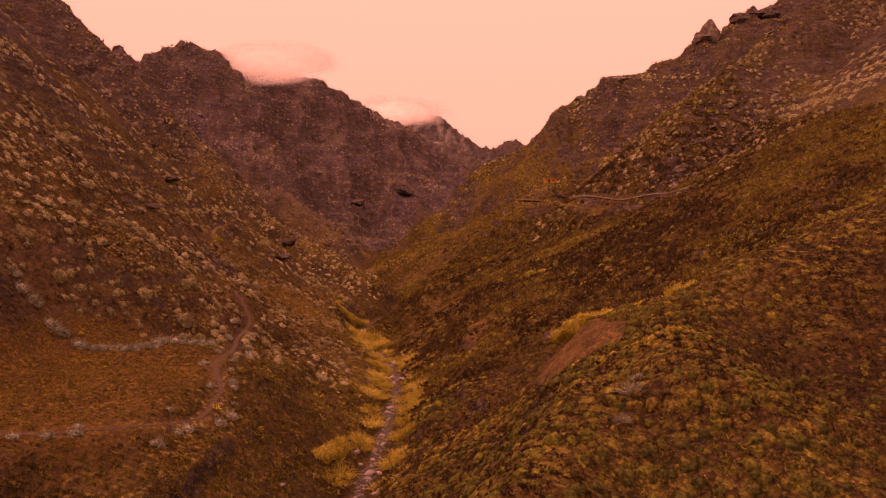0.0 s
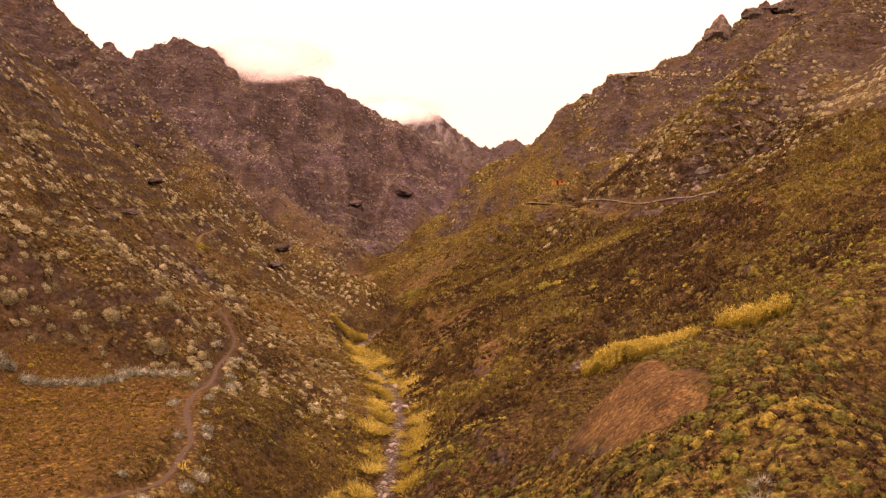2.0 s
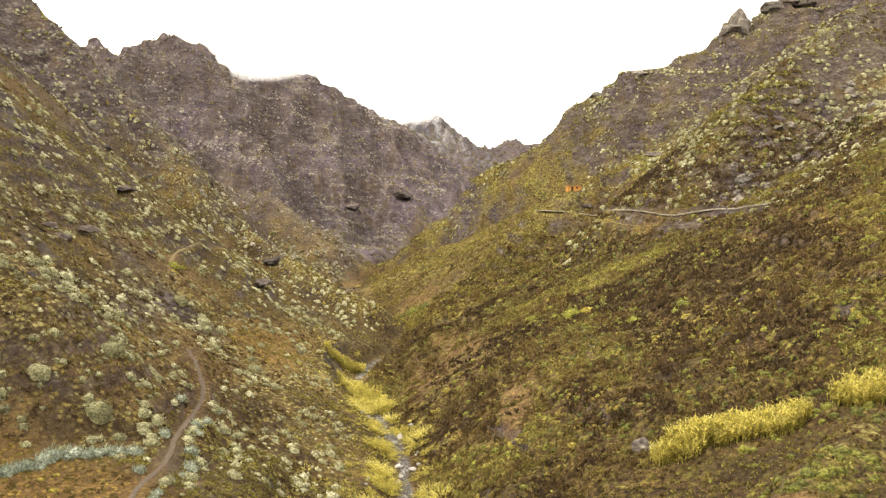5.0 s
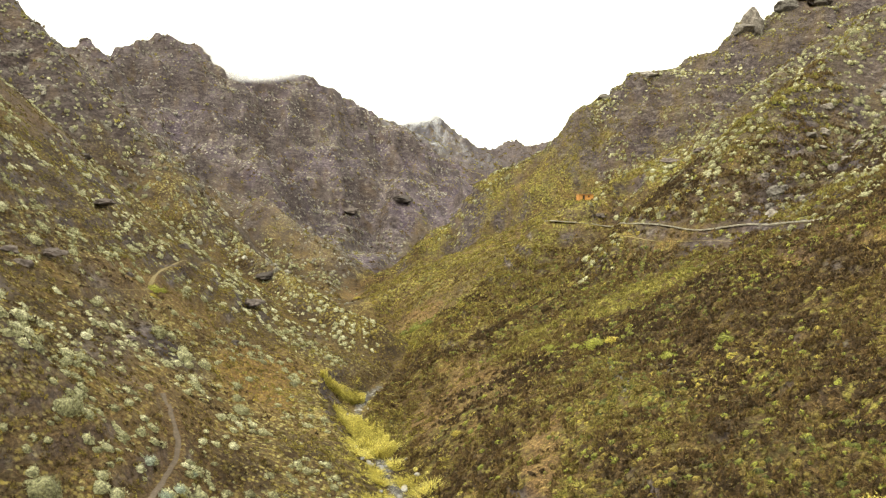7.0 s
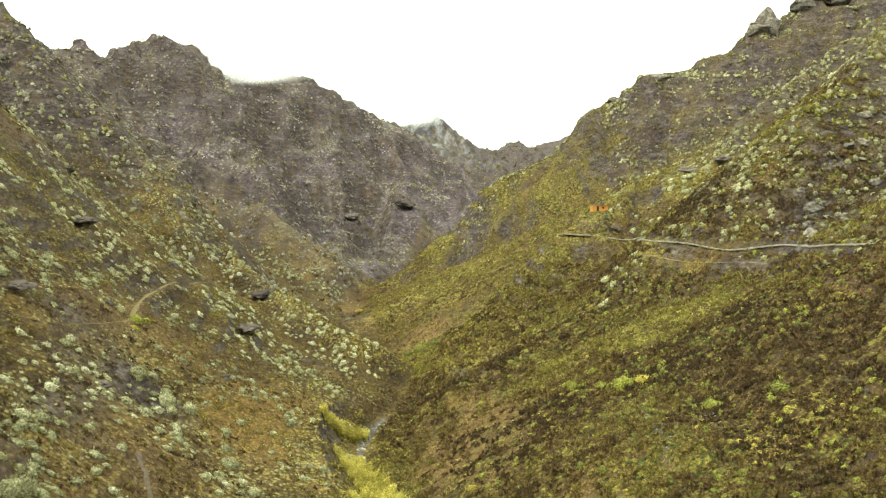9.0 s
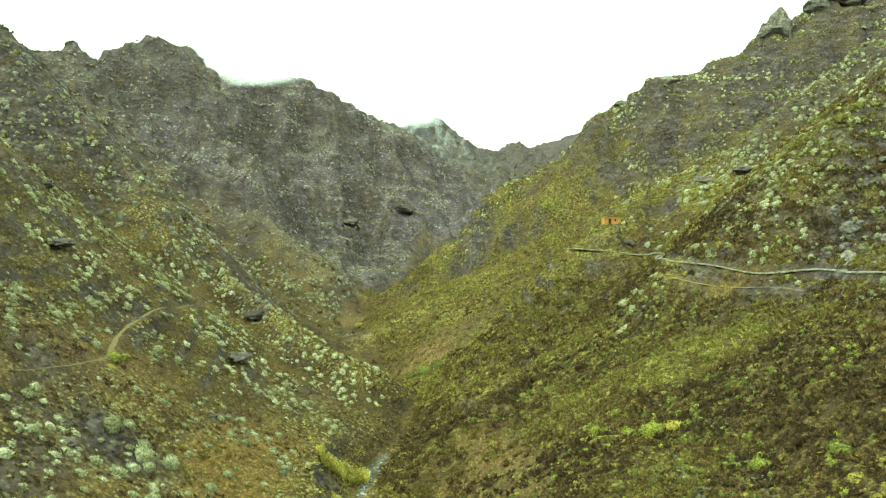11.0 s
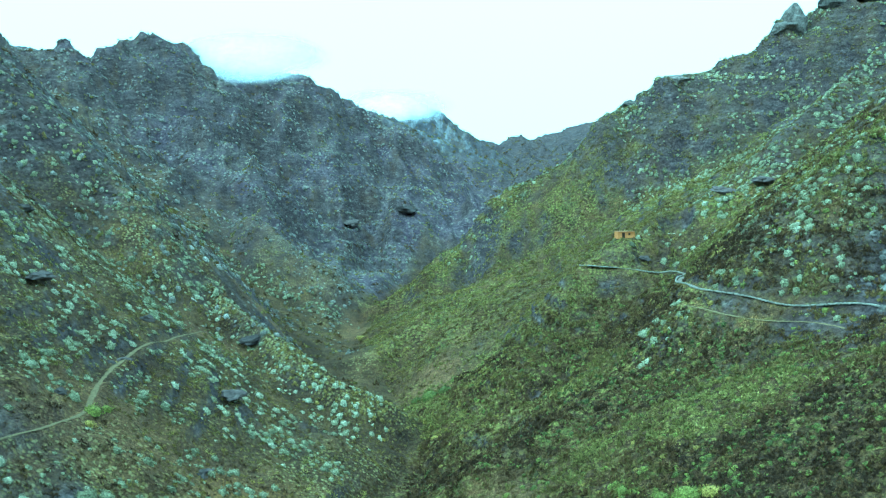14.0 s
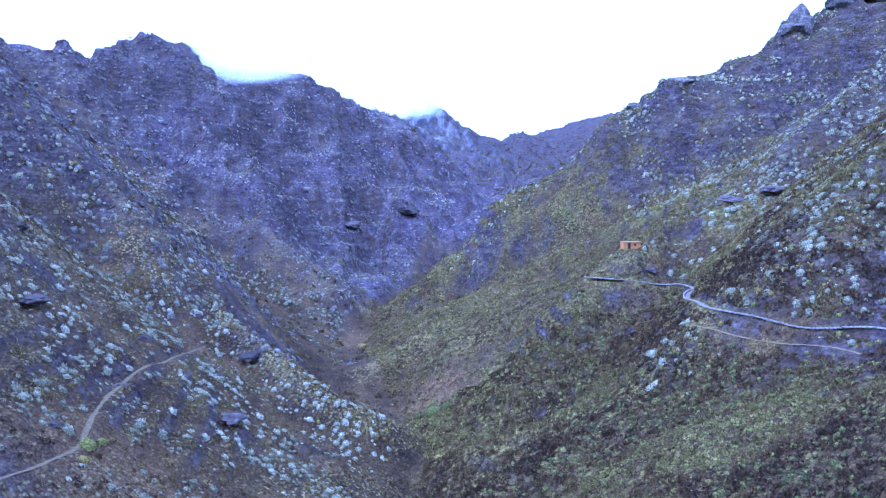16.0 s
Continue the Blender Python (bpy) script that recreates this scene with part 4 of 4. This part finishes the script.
def places(n, x0, x1, y0, y1, r, keep):
    """n random places in a rectangle for which keep(x, y) is true."""
    xs, ys = np.zeros(0), np.zeros(0)
    while len(xs) < n:
        x, y = r.uniform(x0, x1, 4 * n), r.uniform(y0, y1, 4 * n)
        k = keep(x, y) & clear_of_tracks(x, y)
        xs, ys = np.concatenate([xs, x[k]]), np.concatenate([ys, y[k]])
    return xs[:n], ys[:n]


r = np.random.default_rng(21)
clumped = lambda x, y: (grain(x, y, 16, 60) + 0.6 * grain(x, y, 6, 61) > r.uniform(-0.9, 0.9, x.shape))
off_stream = lambda x, y, g: np.abs(x - stream_x(y)) > g

x, y = places(170, -112, -40, 128, 215, r, lambda x, y: clumped(x, y) & off_stream(x, y, 14) & ~in_field(x, y))
for k in range(len(x)):
    s = min(0.6 + r.exponential(0.5), 2.4)
    stand("pale_bush", PALE_MESHES[k % 4], x[k], y[k], s, r.uniform(0.75, 1.25), r, "large pale grey-green domed succulent bush" if s > 1.1 else "pale grey-green domed bush on brown slope", "bush", "pale bushes of the slope")
x, y = places(260, -2, 62, 58, 150, r, lambda x, y: off_stream(x, y, 7) & ~on_scar(x, y))
for k in range(len(x)):
    g = r.uniform() < 0.06
    stand("golden_bush" if g else "heath_cushion", (GOLD_MESHES if g else HEATH_MESHES)[k % 4], x[k], y[k], min(0.35 + r.exponential(0.22), 1.0), r.uniform(0.6, 1.2), r, "yellow-olive cushion shrub on the bank" if g else "dark olive-brown cushion shrub on the bank", "shrub", "cushion shrubs of the bank")
x, y = places(60, -72, -37, 82, 132, r, in_field)
for k in range(len(x)):
    stand("golden_bush", GOLD_MESHES[k % 4], x[k], y[k], r.uniform(0.4, 0.8), r.uniform(0.6, 0.9), r, "small bright yellow bush in the dry field", "shrub", "yellow bushes of the field")
# the silver hedge behind the field and beside the footpath
hedge = [(-76, 124), (-61.5, 127.5), (-54.6, 132.5), (-45.5, 141)]
for k in range(34):
    q = k / 33 * 3
    i = min(int(q), 2)
    x = hedge[i][0] + (q - i) * (hedge[i + 1][0] - hedge[i][0]) + r.normal() * 0.4
    y = hedge[i][1] + (q - i) * (hedge[i + 1][1] - hedge[i][1]) + r.normal() * 0.5
    stand("silver_bush", SILVER_MESHES[k % 3], x, y, r.uniform(1.0, 1.7), r.uniform(0.8, 1.1), r, "silvery blue-green bush in the field's hedge", "bush", "silver hedge")
line = LINES["footpath"][0]
for k in range(34):
    px, py, pz = line[int(18 + (k / 34) * (len(line) - 40))]
    stand("silver_bush", SILVER_MESHES[k % 3], px + (2.3 if k % 4 else -2.0) + r.normal() * 0.5, py + r.normal() * 0.5, r.uniform(0.7, 1.4), r.uniform(0.8, 1.1), r, "silvery blue-green bush beside the footpath", "bush", "silver bushes of the footpath")
for k, (x, y, s) in enumerate(((15.5, 58, 1.25), (14.0, 55.5, 0.9), (16.5, 60, 0.8))):
    me = plant_mesh("spiky_shrub", blades(260, 0.4, 1.0, 0.013, 1.3, R0, 0.2), SILVER_LEAF, 0.75)
    stand("spiky_shrub", me, x, y, s, 1.0, r, "spiky pale blue-green shrub on the bank", "shrub", "spiky shrubs", False)
# golden grass along the stream
for k in range(90):
    y = r.uniform(104, 215)
    x = float(stream_x(np.array([y]))[0]) + r.choice([-1, 1]) * r.uniform(2.0, 6.0)
    stand("grass_tuft", TUFT_MESHES[k % 3], x, y, r.uniform(0.9, 2.2), r.uniform(0.8, 1.15), r, "golden dry grass tuft beside the stream", "grass", "grass tufts of the stream", False)
# larger bushes that stand alone
for k, (x, y, s, m, lab) in enumerate(((27, 218, 3.0, GREEN_MESHES[3], "bright yellow-green bush on the open slope"), (23.5, 220, 2.0, GREEN_MESHES[2], "bright yellow-green bush on the open slope"), (30.5, 217, 2.4, GOLD_MESHES[3], "bright yellow bush on the open slope"),
                                       (-15, 333, 3.6, GREEN_MESHES[1], "dense dark green bush at the stream bend"), (-10.5, 332, 3.0, GREEN_MESHES[0], "dense dark green bush at the stream bend"),
                                       (36, 196, 2.3, GREEN_MESHES[2], "green bush on the open slope"), (44, 190, 2.2, GREEN_MESHES[1], "green bush on the open slope"), (19, 226, 1.8, GREEN_MESHES[2], "green bush on the open slope"),
                                       (-74, 232, 1.9, GREEN_MESHES[3], "bright yellow-green bush beside the footpath"), (-73, 228, 1.5, GOLD_MESHES[3], "bright yellow bush beside the footpath"), (-73.5, 236, 1.3, GREEN_MESHES[3], "bright yellow-green bush beside the footpath"), (-3.4, 203, 1.5, GOLD_MESHES[2], "golden bush on the brown bank"), (-13.5, 303, 1.9, GOLD_MESHES[3], "yellow bush beside the stream bend"), (-17.5, 315, 1.8, GOLD_MESHES[2], "yellow bush beside the stream bend"), (-49, 440, 2.6, GOLD_MESHES[3], "yellow bush beside the stream bend"), (-19.5, 336, 2.4, GREEN_MESHES[0], "dense dark green bush at the stream bend"), (-7, 338, 2.2, GREEN_MESHES[1], "dense dark green bush at the stream bend"), (13, 300, 1.6, GREEN_MESHES[2], "green bush on the spur's crest"), (38, 279, 1.9, PALE_MESHES[2], "pale grey-green bush on the spur's crest"), (41, 279, 1.5, PALE_MESHES[1], "pale grey-green bush on the spur's crest"))):
    stand("bush", m, x, y, s, 0.95, r, lab, "bush", "bushes of the valley")


# ---------------------------------------------------------------- cane thickets
def cane(name, spots, height, label):
    """A stand of tall cane: stalks and their hanging leaves, over a run of round spots (x, y, reach, stalks)."""
    q = np.random.default_rng(int(abs(spots[0][0]) * 31 + spots[0][1]))
    base = []
    for cx, cy, reach, count in spots:
        a, d = q.uniform(0, 2 * math.pi, count), np.sqrt(q.uniform(0, 1, count)) * reach
        base.append(np.stack([cx + d * np.cos(a), cy + d * np.sin(a)], -1))
    base = np.concatenate(base)
    n = len(base)
    z = land(base[:, 0], base[:, 1])
    p = np.column_stack([base, z - 0.1])
    up = unit(np.column_stack([q.normal(size=(n, 2)) * 0.13, np.ones(n)]))
    h = (height * q.uniform(0.6, 1.08, n) * (0.85 + 0.2 * grain(base[:, 0], base[:, 1], 2.5, 70)))[:, None]
    tip = p + up * h
    side = unit(np.cross(up, q.normal(size=(n, 3)))) * 0.05
    tone = np.clip(0.5 + 0.35 * grain(base[:, 0], base[:, 1], 2.2, 71) + 0.15 * q.normal(size=n), 0, 1)
    sv = np.stack([p - side, p + side, tip], 1).reshape(-1, 3)
    top = tagged(new(name), label, "reeds", "cane thickets")
    hang("cane_growth", flat_mesh("cane_growth", sv, np.arange(3 * n).reshape(-1, 3), REED_LEAF, {"tone": np.repeat(tone * 0.7, 3)}), top)
    lv, lt = [], []
    for k in range(7):
        s = q.uniform(0.3, 1.0, n)[:, None]
        a = q.uniform(0, 2 * math.pi, n)
        out = np.stack([np.cos(a), np.sin(a), q.uniform(0.2, 1.1, n)], -1) * q.uniform(0.3, 0.6, n)[:, None]
        c = p + up * h * s
        w = unit(np.cross(out, up)) * 0.085
        lv.append(np.stack([c - w, c + w, c + out], 1).reshape(-1, 3))
        lt.append(np.repeat(np.clip(tone + 0.12 * q.normal(size=n), 0, 1), 3))
    lv = np.concatenate(lv)
    hang("foliage", flat_mesh("foliage", lv, np.arange(len(lv)).reshape(-1, 3), REED_LEAF, {"tone": np.concatenate(lt)}), top)


cane("cane_thicket", [(22 + 1.9 * k, 130 - 0.3 * k, 2.2 + 0.6 * math.sin(2.3 * k), 300) for k in range(8)], 2.3, "long yellow-green cane thicket along a gully shelf")
cane("cane_thicket", [(41.8 + 1.9 * k, 126.5 - 0.5 * k, 2.7 + 0.5 * math.sin(1.7 * k), 280) for k in range(4)], 2.5, "yellow-green cane thicket above a brown gully")
cane("cane_thicket", [(-35 + 2.2 * k, 245 + 1.6 * k, 2.2, 230) for k in range(4)], 2.6, "golden cane thicket at the stream bend")
cane("cane_thicket", [(-28.5 + 1.9 * k, 232 - 4.2 * k, 3.3, 330) for k in range(6)], 2.4, "golden cane thicket on the stream bank")
cane("cane_thicket", [(-16.5 - 0.8 * k, 118 - 2.6 * k, 1.3, 150) for k in range(4)], 1.5, "golden dry cane fringe beside the stream")


# ---------------------------------------------------------------- scrub without number
r = np.random.default_rng(33)
bed = lambda y: np.where(y < 272, 2.8, -0.3)                   # no open bed beyond the bend
TUFTS = [blades(22, 0.45, 0.85, 0.045, 0.9, R0, 0.4) for _ in range(4)]
y = r.uniform(100, 264, 750)
x = stream_x(y) + r.choice([-1, 1], 750) * (2.6 + r.exponential(4.2, 750))
thicket("stream_grass", TUFTS, x, y, r.uniform(0.5, 1.2, 750), 0.3 + 0.3 * r.normal(size=750), REED_LEAF, "golden dry grass fringing the stream bed", "grass")
SMALL = [dome_of_leaves(16, 0.9, 0.27, 0.19, 0.72, 0.2, R0, 6) for _ in range(6)]
TINY = [dome_of_leaves(10, 0.78, 0.55, 0.3, 0.55, 0.25, R0) for _ in range(8)]
KNOB = [dome_of_leaves(5, 0.9, 0.3, 0.24, 0.8, 0.3, R0, 5) for _ in range(5)]
DOT = [dome_of_leaves(6, 0.7, 0.6, 0.4, 0.62, 0.3, R0) for _ in range(6)]


def scar_or_bed(x, y):
    red = ((x - 9.2 - 0.2 * (y - 175)) / 3.4) ** 2 + ((y - 175) / 14) ** 2 < 1
    bluff = (((x + 2) / 12) ** 2 + ((y - 226) / 30) ** 2 < 0.9) & (x > stream_x(y) + 3)
    return on_scar(x, y) | (bluff & (r.uniform(size=x.shape) < 0.6)) | ((np.abs(x - stream_x(y)) < 2.2) & (y < 272)) | (red & (r.uniform(size=x.shape) < 0.75)) | (((x + 54) / 9) ** 2 + ((y - 462) / 28) ** 2 < 0.8)


def scrub(name, n, area, size, kinds, tone_seed, material_, label, keep, base=0.5, vary=0.35):
    x, y = places(n, *area, r, lambda x, y: keep(x, y) & ~scar_or_bed(x, y))
    s = size[0] + (size[1] - size[0]) * r.uniform(0, 1, n) ** 2
    tone = base + vary * grain(x, y, 22, tone_seed) + vary * 0.6 * grain(x, y, 6, tone_seed + 1) + 0.14 * r.normal(size=n)
    thicket(name, kinds, x, y, s, tone, material_, label, "scrub")


nearer = lambda x, y: r.uniform(0, 1, x.shape) < np.clip(90 / np.maximum(np.hypot(x, y), 1), 0.3, 1)
band = lambda seed, size, cut: (lambda x, y: grain(x, y, size, seed) + 0.5 * grain(x, y, size / 3, seed + 1) > cut + r.uniform(-0.5, 0.5, x.shape))
# right flank, near
scrub("bank_scrub", 21000, (-10, 70, 30, 140), (0.2, 0.6), TINY, 80, DARK_LEAF, "dense olive and brown cushion scrub over the bank", lambda x, y: x > stream_x(y) + bed(y), 0.38, 0.4)
scrub("heath_scrub", 30000, (-30, 120, 130, 335), (0.42, 1.5), TINY, 80, DARK_LEAF, "dense olive and brown cushion scrub over the slope", lambda x, y: x > stream_x(y) + bed(y), 0.33, 0.45)
scrub("golden_scrub", 5500, (-30, 120, 25, 330), (0.25, 0.9), KNOB, 82, GOLD_LEAF, "patches of yellow-olive scrub over the slope", lambda x, y: (x > stream_x(y) + bed(y)) & nearer(x, y) & band(84, 20, 0.25)(x, y), 0.25)
scrub("green_scrub", 8000, (-30, 120, 25, 330), (0.25, 0.95), KNOB, 86, GREEN_LEAF, "patches of fresh green scrub over the slope", lambda x, y: (x > stream_x(y) + bed(y)) & nearer(x, y) & band(88, 24, 0.2)(x, y), 0.4)
scrub("slope_shrubs", 2600, (-5, 125, 120, 335), (0.3, 1.0), KNOB, 130, GREEN_LEAF, "yellow-green shrubs dotted over the open slope", lambda x, y: (x > stream_x(y) + 6) & band(131, 17, 0.0)(x, y), 0.7, 0.3)
# left flank, near
scrub("bank_growth", 8500, (-46, -13, 55, 160), (0.2, 0.55), TINY, 120, DARK_LEAF, "brown and olive growth over the terrace bank", lambda x, y: (x < stream_x(y) - 2.4) & ~in_field(x, y), 0.55, 0.4)
scrub("brown_scrub", 22000, (-150, -4, 40, 330), (0.25, 0.8), TINY, 90, DARK_LEAF, "low brown scrub over the stony slope", lambda x, y: (x < stream_x(y) - bed(y)) & ~in_field(x, y), 0.4)
scrub("field_growth", 6500, (-78, -32, 74, 140), (0.2, 0.45), TINY, 92, GOLD_LEAF, "ochre dry growth over the terrace field", in_field, 0.35)
scrub("ochre_scrub", 6500, (-120, -4, 60, 330), (0.25, 0.7), TINY, 94, GOLD_LEAF, "ochre scrub in patches over the slope", lambda x, y: (x < stream_x(y) - bed(y)) & band(96, 15, 0.1)(x, y) & ~in_field(x, y), 0.4)
scrub("pale_scrub", 4600, (-190, -18, 120, 345), (0.4, 1.45), SMALL, 98, PALE_LEAF, "pale grey-green domed bushes dotted over the slope", lambda x, y: (x < stream_x(y) - 10) & band(99, 14, 0.05)(x, y) & ~in_field(x, y), 0.6)
# pale bushes crowd along the crests of the spurs
def crest_bushes(name, line, n, reach, size, material_, base):
    p = walk_line(line, 1.0)
    i = r.integers(0, len(p), n)
    x, y = p[i, 0] + r.normal(size=n) * reach, p[i, 1] + r.normal(size=n) * reach - reach * 0.6
    k = clear_of_tracks(x, y)
    x, y = x[k], y[k]
    s = size[0] + (size[1] - size[0]) * r.uniform(0, 1, len(x)) ** 2
    thicket(name, SMALL, x, y, s, base + 0.2 * r.normal(size=len(x)), material_, "pale domed bushes crowded along the spur's crest", "scrub")


crest_bushes("spur_bushes", [(-52, 312), (-82, 336), (-118, 350), (-168, 366), (-215, 383)], 480, 6.0, (0.4, 1.15), PALE_LEAF, 0.5)
crest_bushes("spur_bushes", [(-60, 150), (-66, 185), (-72, 240)], 90, 3.0, (0.4, 1.1), PALE_LEAF, 0.5)
crest_bushes("spur_bushes", [(-95, 190), (-88, 240), (-70, 300), (-58, 312)], 170, 7.0, (0.4, 1.1), PALE_LEAF, 0.5)
crest_bushes("spur_bushes", [(-60, 480), (-103, 502), (-150, 525), (-210, 560)], 500, 5.0, (0.7, 1.6), PALE_LEAF, 0.45)
crest_bushes("spur_grass", [(-14, 315), (-26, 308), (-40, 306), (-55, 314)], 260, 4.0, (0.35, 0.9), GOLD_LEAF, 0.4)
crest_bushes("spur_grass", [(-8, 288), (7, 286), (34, 276), (50, 279), (75, 281)], 240, 3.2, (0.4, 1.0), GOLD_LEAF, 0.35)
crest_bushes("spur_bushes", [(40, 277), (52, 279), (75, 283), (100, 290), (150, 318)], 260, 5.0, (0.5, 1.5), PALE_LEAF, 0.5)
crest_bushes("spur_bushes", [(60, 353), (93, 354), (119, 372), (160, 400), (230, 430)], 340, 6.0, (0.6, 1.7), PALE_LEAF, 0.5)
crest_bushes("spur_bushes", [(-3, 512), (61, 532), (103, 530), (129, 523)], 260, 5.0, (0.6, 1.6), PALE_LEAF, 0.4)
# right flank, upper and far
scrub("upper_scrub", 20000, (-50, 240, 300, 560), (0.5, 1.3), DOT, 102, DARK_LEAF, "olive scrub over the upper slope", lambda x, y: x > stream_x(y) + bed(y), 0.6)
scrub("upper_golden_scrub", 9000, (-50, 230, 290, 560), (0.5, 1.1), DOT, 104, GOLD_LEAF, "yellow-olive scrub over the upper slope", lambda x, y: (x > stream_x(y) + bed(y)) & (x < 90 + r.uniform(0, 40, x.shape)) & band(106, 25, 0.0)(x, y), 0.35)
scrub("upper_pale_scrub", 7000, (45, 240, 225, 540), (0.45, 1.45), KNOB, 108, PALE_LEAF, "pale domed bushes among the rocks of the upper slope", lambda x, y: band(109, 20, 0.1)(x, y) & (x > 60 + 0.1 * (y - 225)), 0.42)
# left flank beyond the spur, and the mountain
scrub("mountain_scrub", 11000, (-420, 20, 320, 920), (0.7, 1.9), DOT, 112, DARK_LEAF, "dark scrub over the mountain face", lambda x, y: x < stream_x(y) - bed(y), 0.4)
scrub("mountain_pale_scrub", 14000, (-400, 30, 320, 930), (0.55, 1.75), KNOB, 114, HAZED_LEAF, "pale bushes dotted over the mountain face", lambda x, y: (x < stream_x(y) - 6) & band(115, 40, -0.15)(x, y), 0.3)
scrub("far_scrub", 5000, (-250, 420, 900, 1500), (1.5, 3.5), DOT, 118, DARK_LEAF, "dark scrub over the far ridge", lambda x, y: np.ones(x.shape, bool), 0.5)


# ---------------------------------------------------------------- cloud on the peaks
def cloud_material():
    m, t, b = material("cloud")
    t.nodes.remove(b)
    a = t.nodes.new("ShaderNodeBsdfDiffuse")
    a.inputs[0].default_value = (0.98, 0.985, 0.99, 1)
    c = t.nodes.new("ShaderNodeBsdfTranslucent")
    c.inputs[0].default_value = (0.98, 0.985, 0.99, 1)
    add = t.nodes.new("ShaderNodeMixShader")
    t.links.new(a.outputs[0], add.inputs[1])
    t.links.new(c.outputs[0], add.inputs[2])
    clear = t.nodes.new("ShaderNodeBsdfTransparent")
    mx = t.nodes.new("ShaderNodeMixShader")
    wisp = ramp(t, noise_of(t, 26, 5, 0.6, (0.6, 0.6, 1.0)), [(0.34, (0, 0, 0)), (0.72, (1, 1, 1))])
    t.links.new(maths(t, "MULTIPLY", attr(t, "thick"), maths(t, "ADD", wisp, 0.5), True), mx.inputs[0])
    t.links.new(clear.outputs[0], mx.inputs[1])
    t.links.new(add.outputs[0], mx.inputs[2])
    t.links.new(mx.outputs[0], t.nodes["Material Output"].inputs[0])
    return m


CLOUD = cloud_material()


def cloud(x, y, z, w, h, sheets, label):
    """Thin drifting sheets, one behind the other, that fade to their edges."""
    v, f, th, n0 = [], [], [], 0
    for k in range(sheets):
        u, s = np.meshgrid(np.linspace(-1, 1, 36), np.linspace(-1, 1, 20))
        cx, cz = x + rng.normal() * w * 0.22, z + rng.normal() * h * 0.12
        px, pz = cx + u * w, cz + s * h
        py = y + (k - sheets / 2) * 6 + 8 * u * u + 0.5 * (pz - cz)
        fade = np.clip(1 - np.hypot(u, s), 0, 1) ** 0.9
        v.append(np.stack([px, py, pz], -1).reshape(-1, 3))
        i = np.arange(px.size).reshape(px.shape)
        f.append(np.stack([i[:-1, :-1], i[:-1, 1:], i[1:, 1:], i[1:, :-1]], -1).reshape(-1, 4) + n0)
        th.append(fade.ravel())
        n0 += px.size
    me = flat_mesh("cloud", np.concatenate(v), np.concatenate(f), CLOUD, {"thick": np.concatenate(th)}, smooth=True)
    ob = tagged(new("cloud", me), label, "cloud", "clouds on the peaks", kind="structure")
    ob.visible_shadow = False
    return ob


cloud(-196, 790, 219, 76, 28, 5, "white mist drifting over the mountain's crest")
cloud(-88, 1440, 262, 92, 34, 5, "white cloud lying on the far peak")
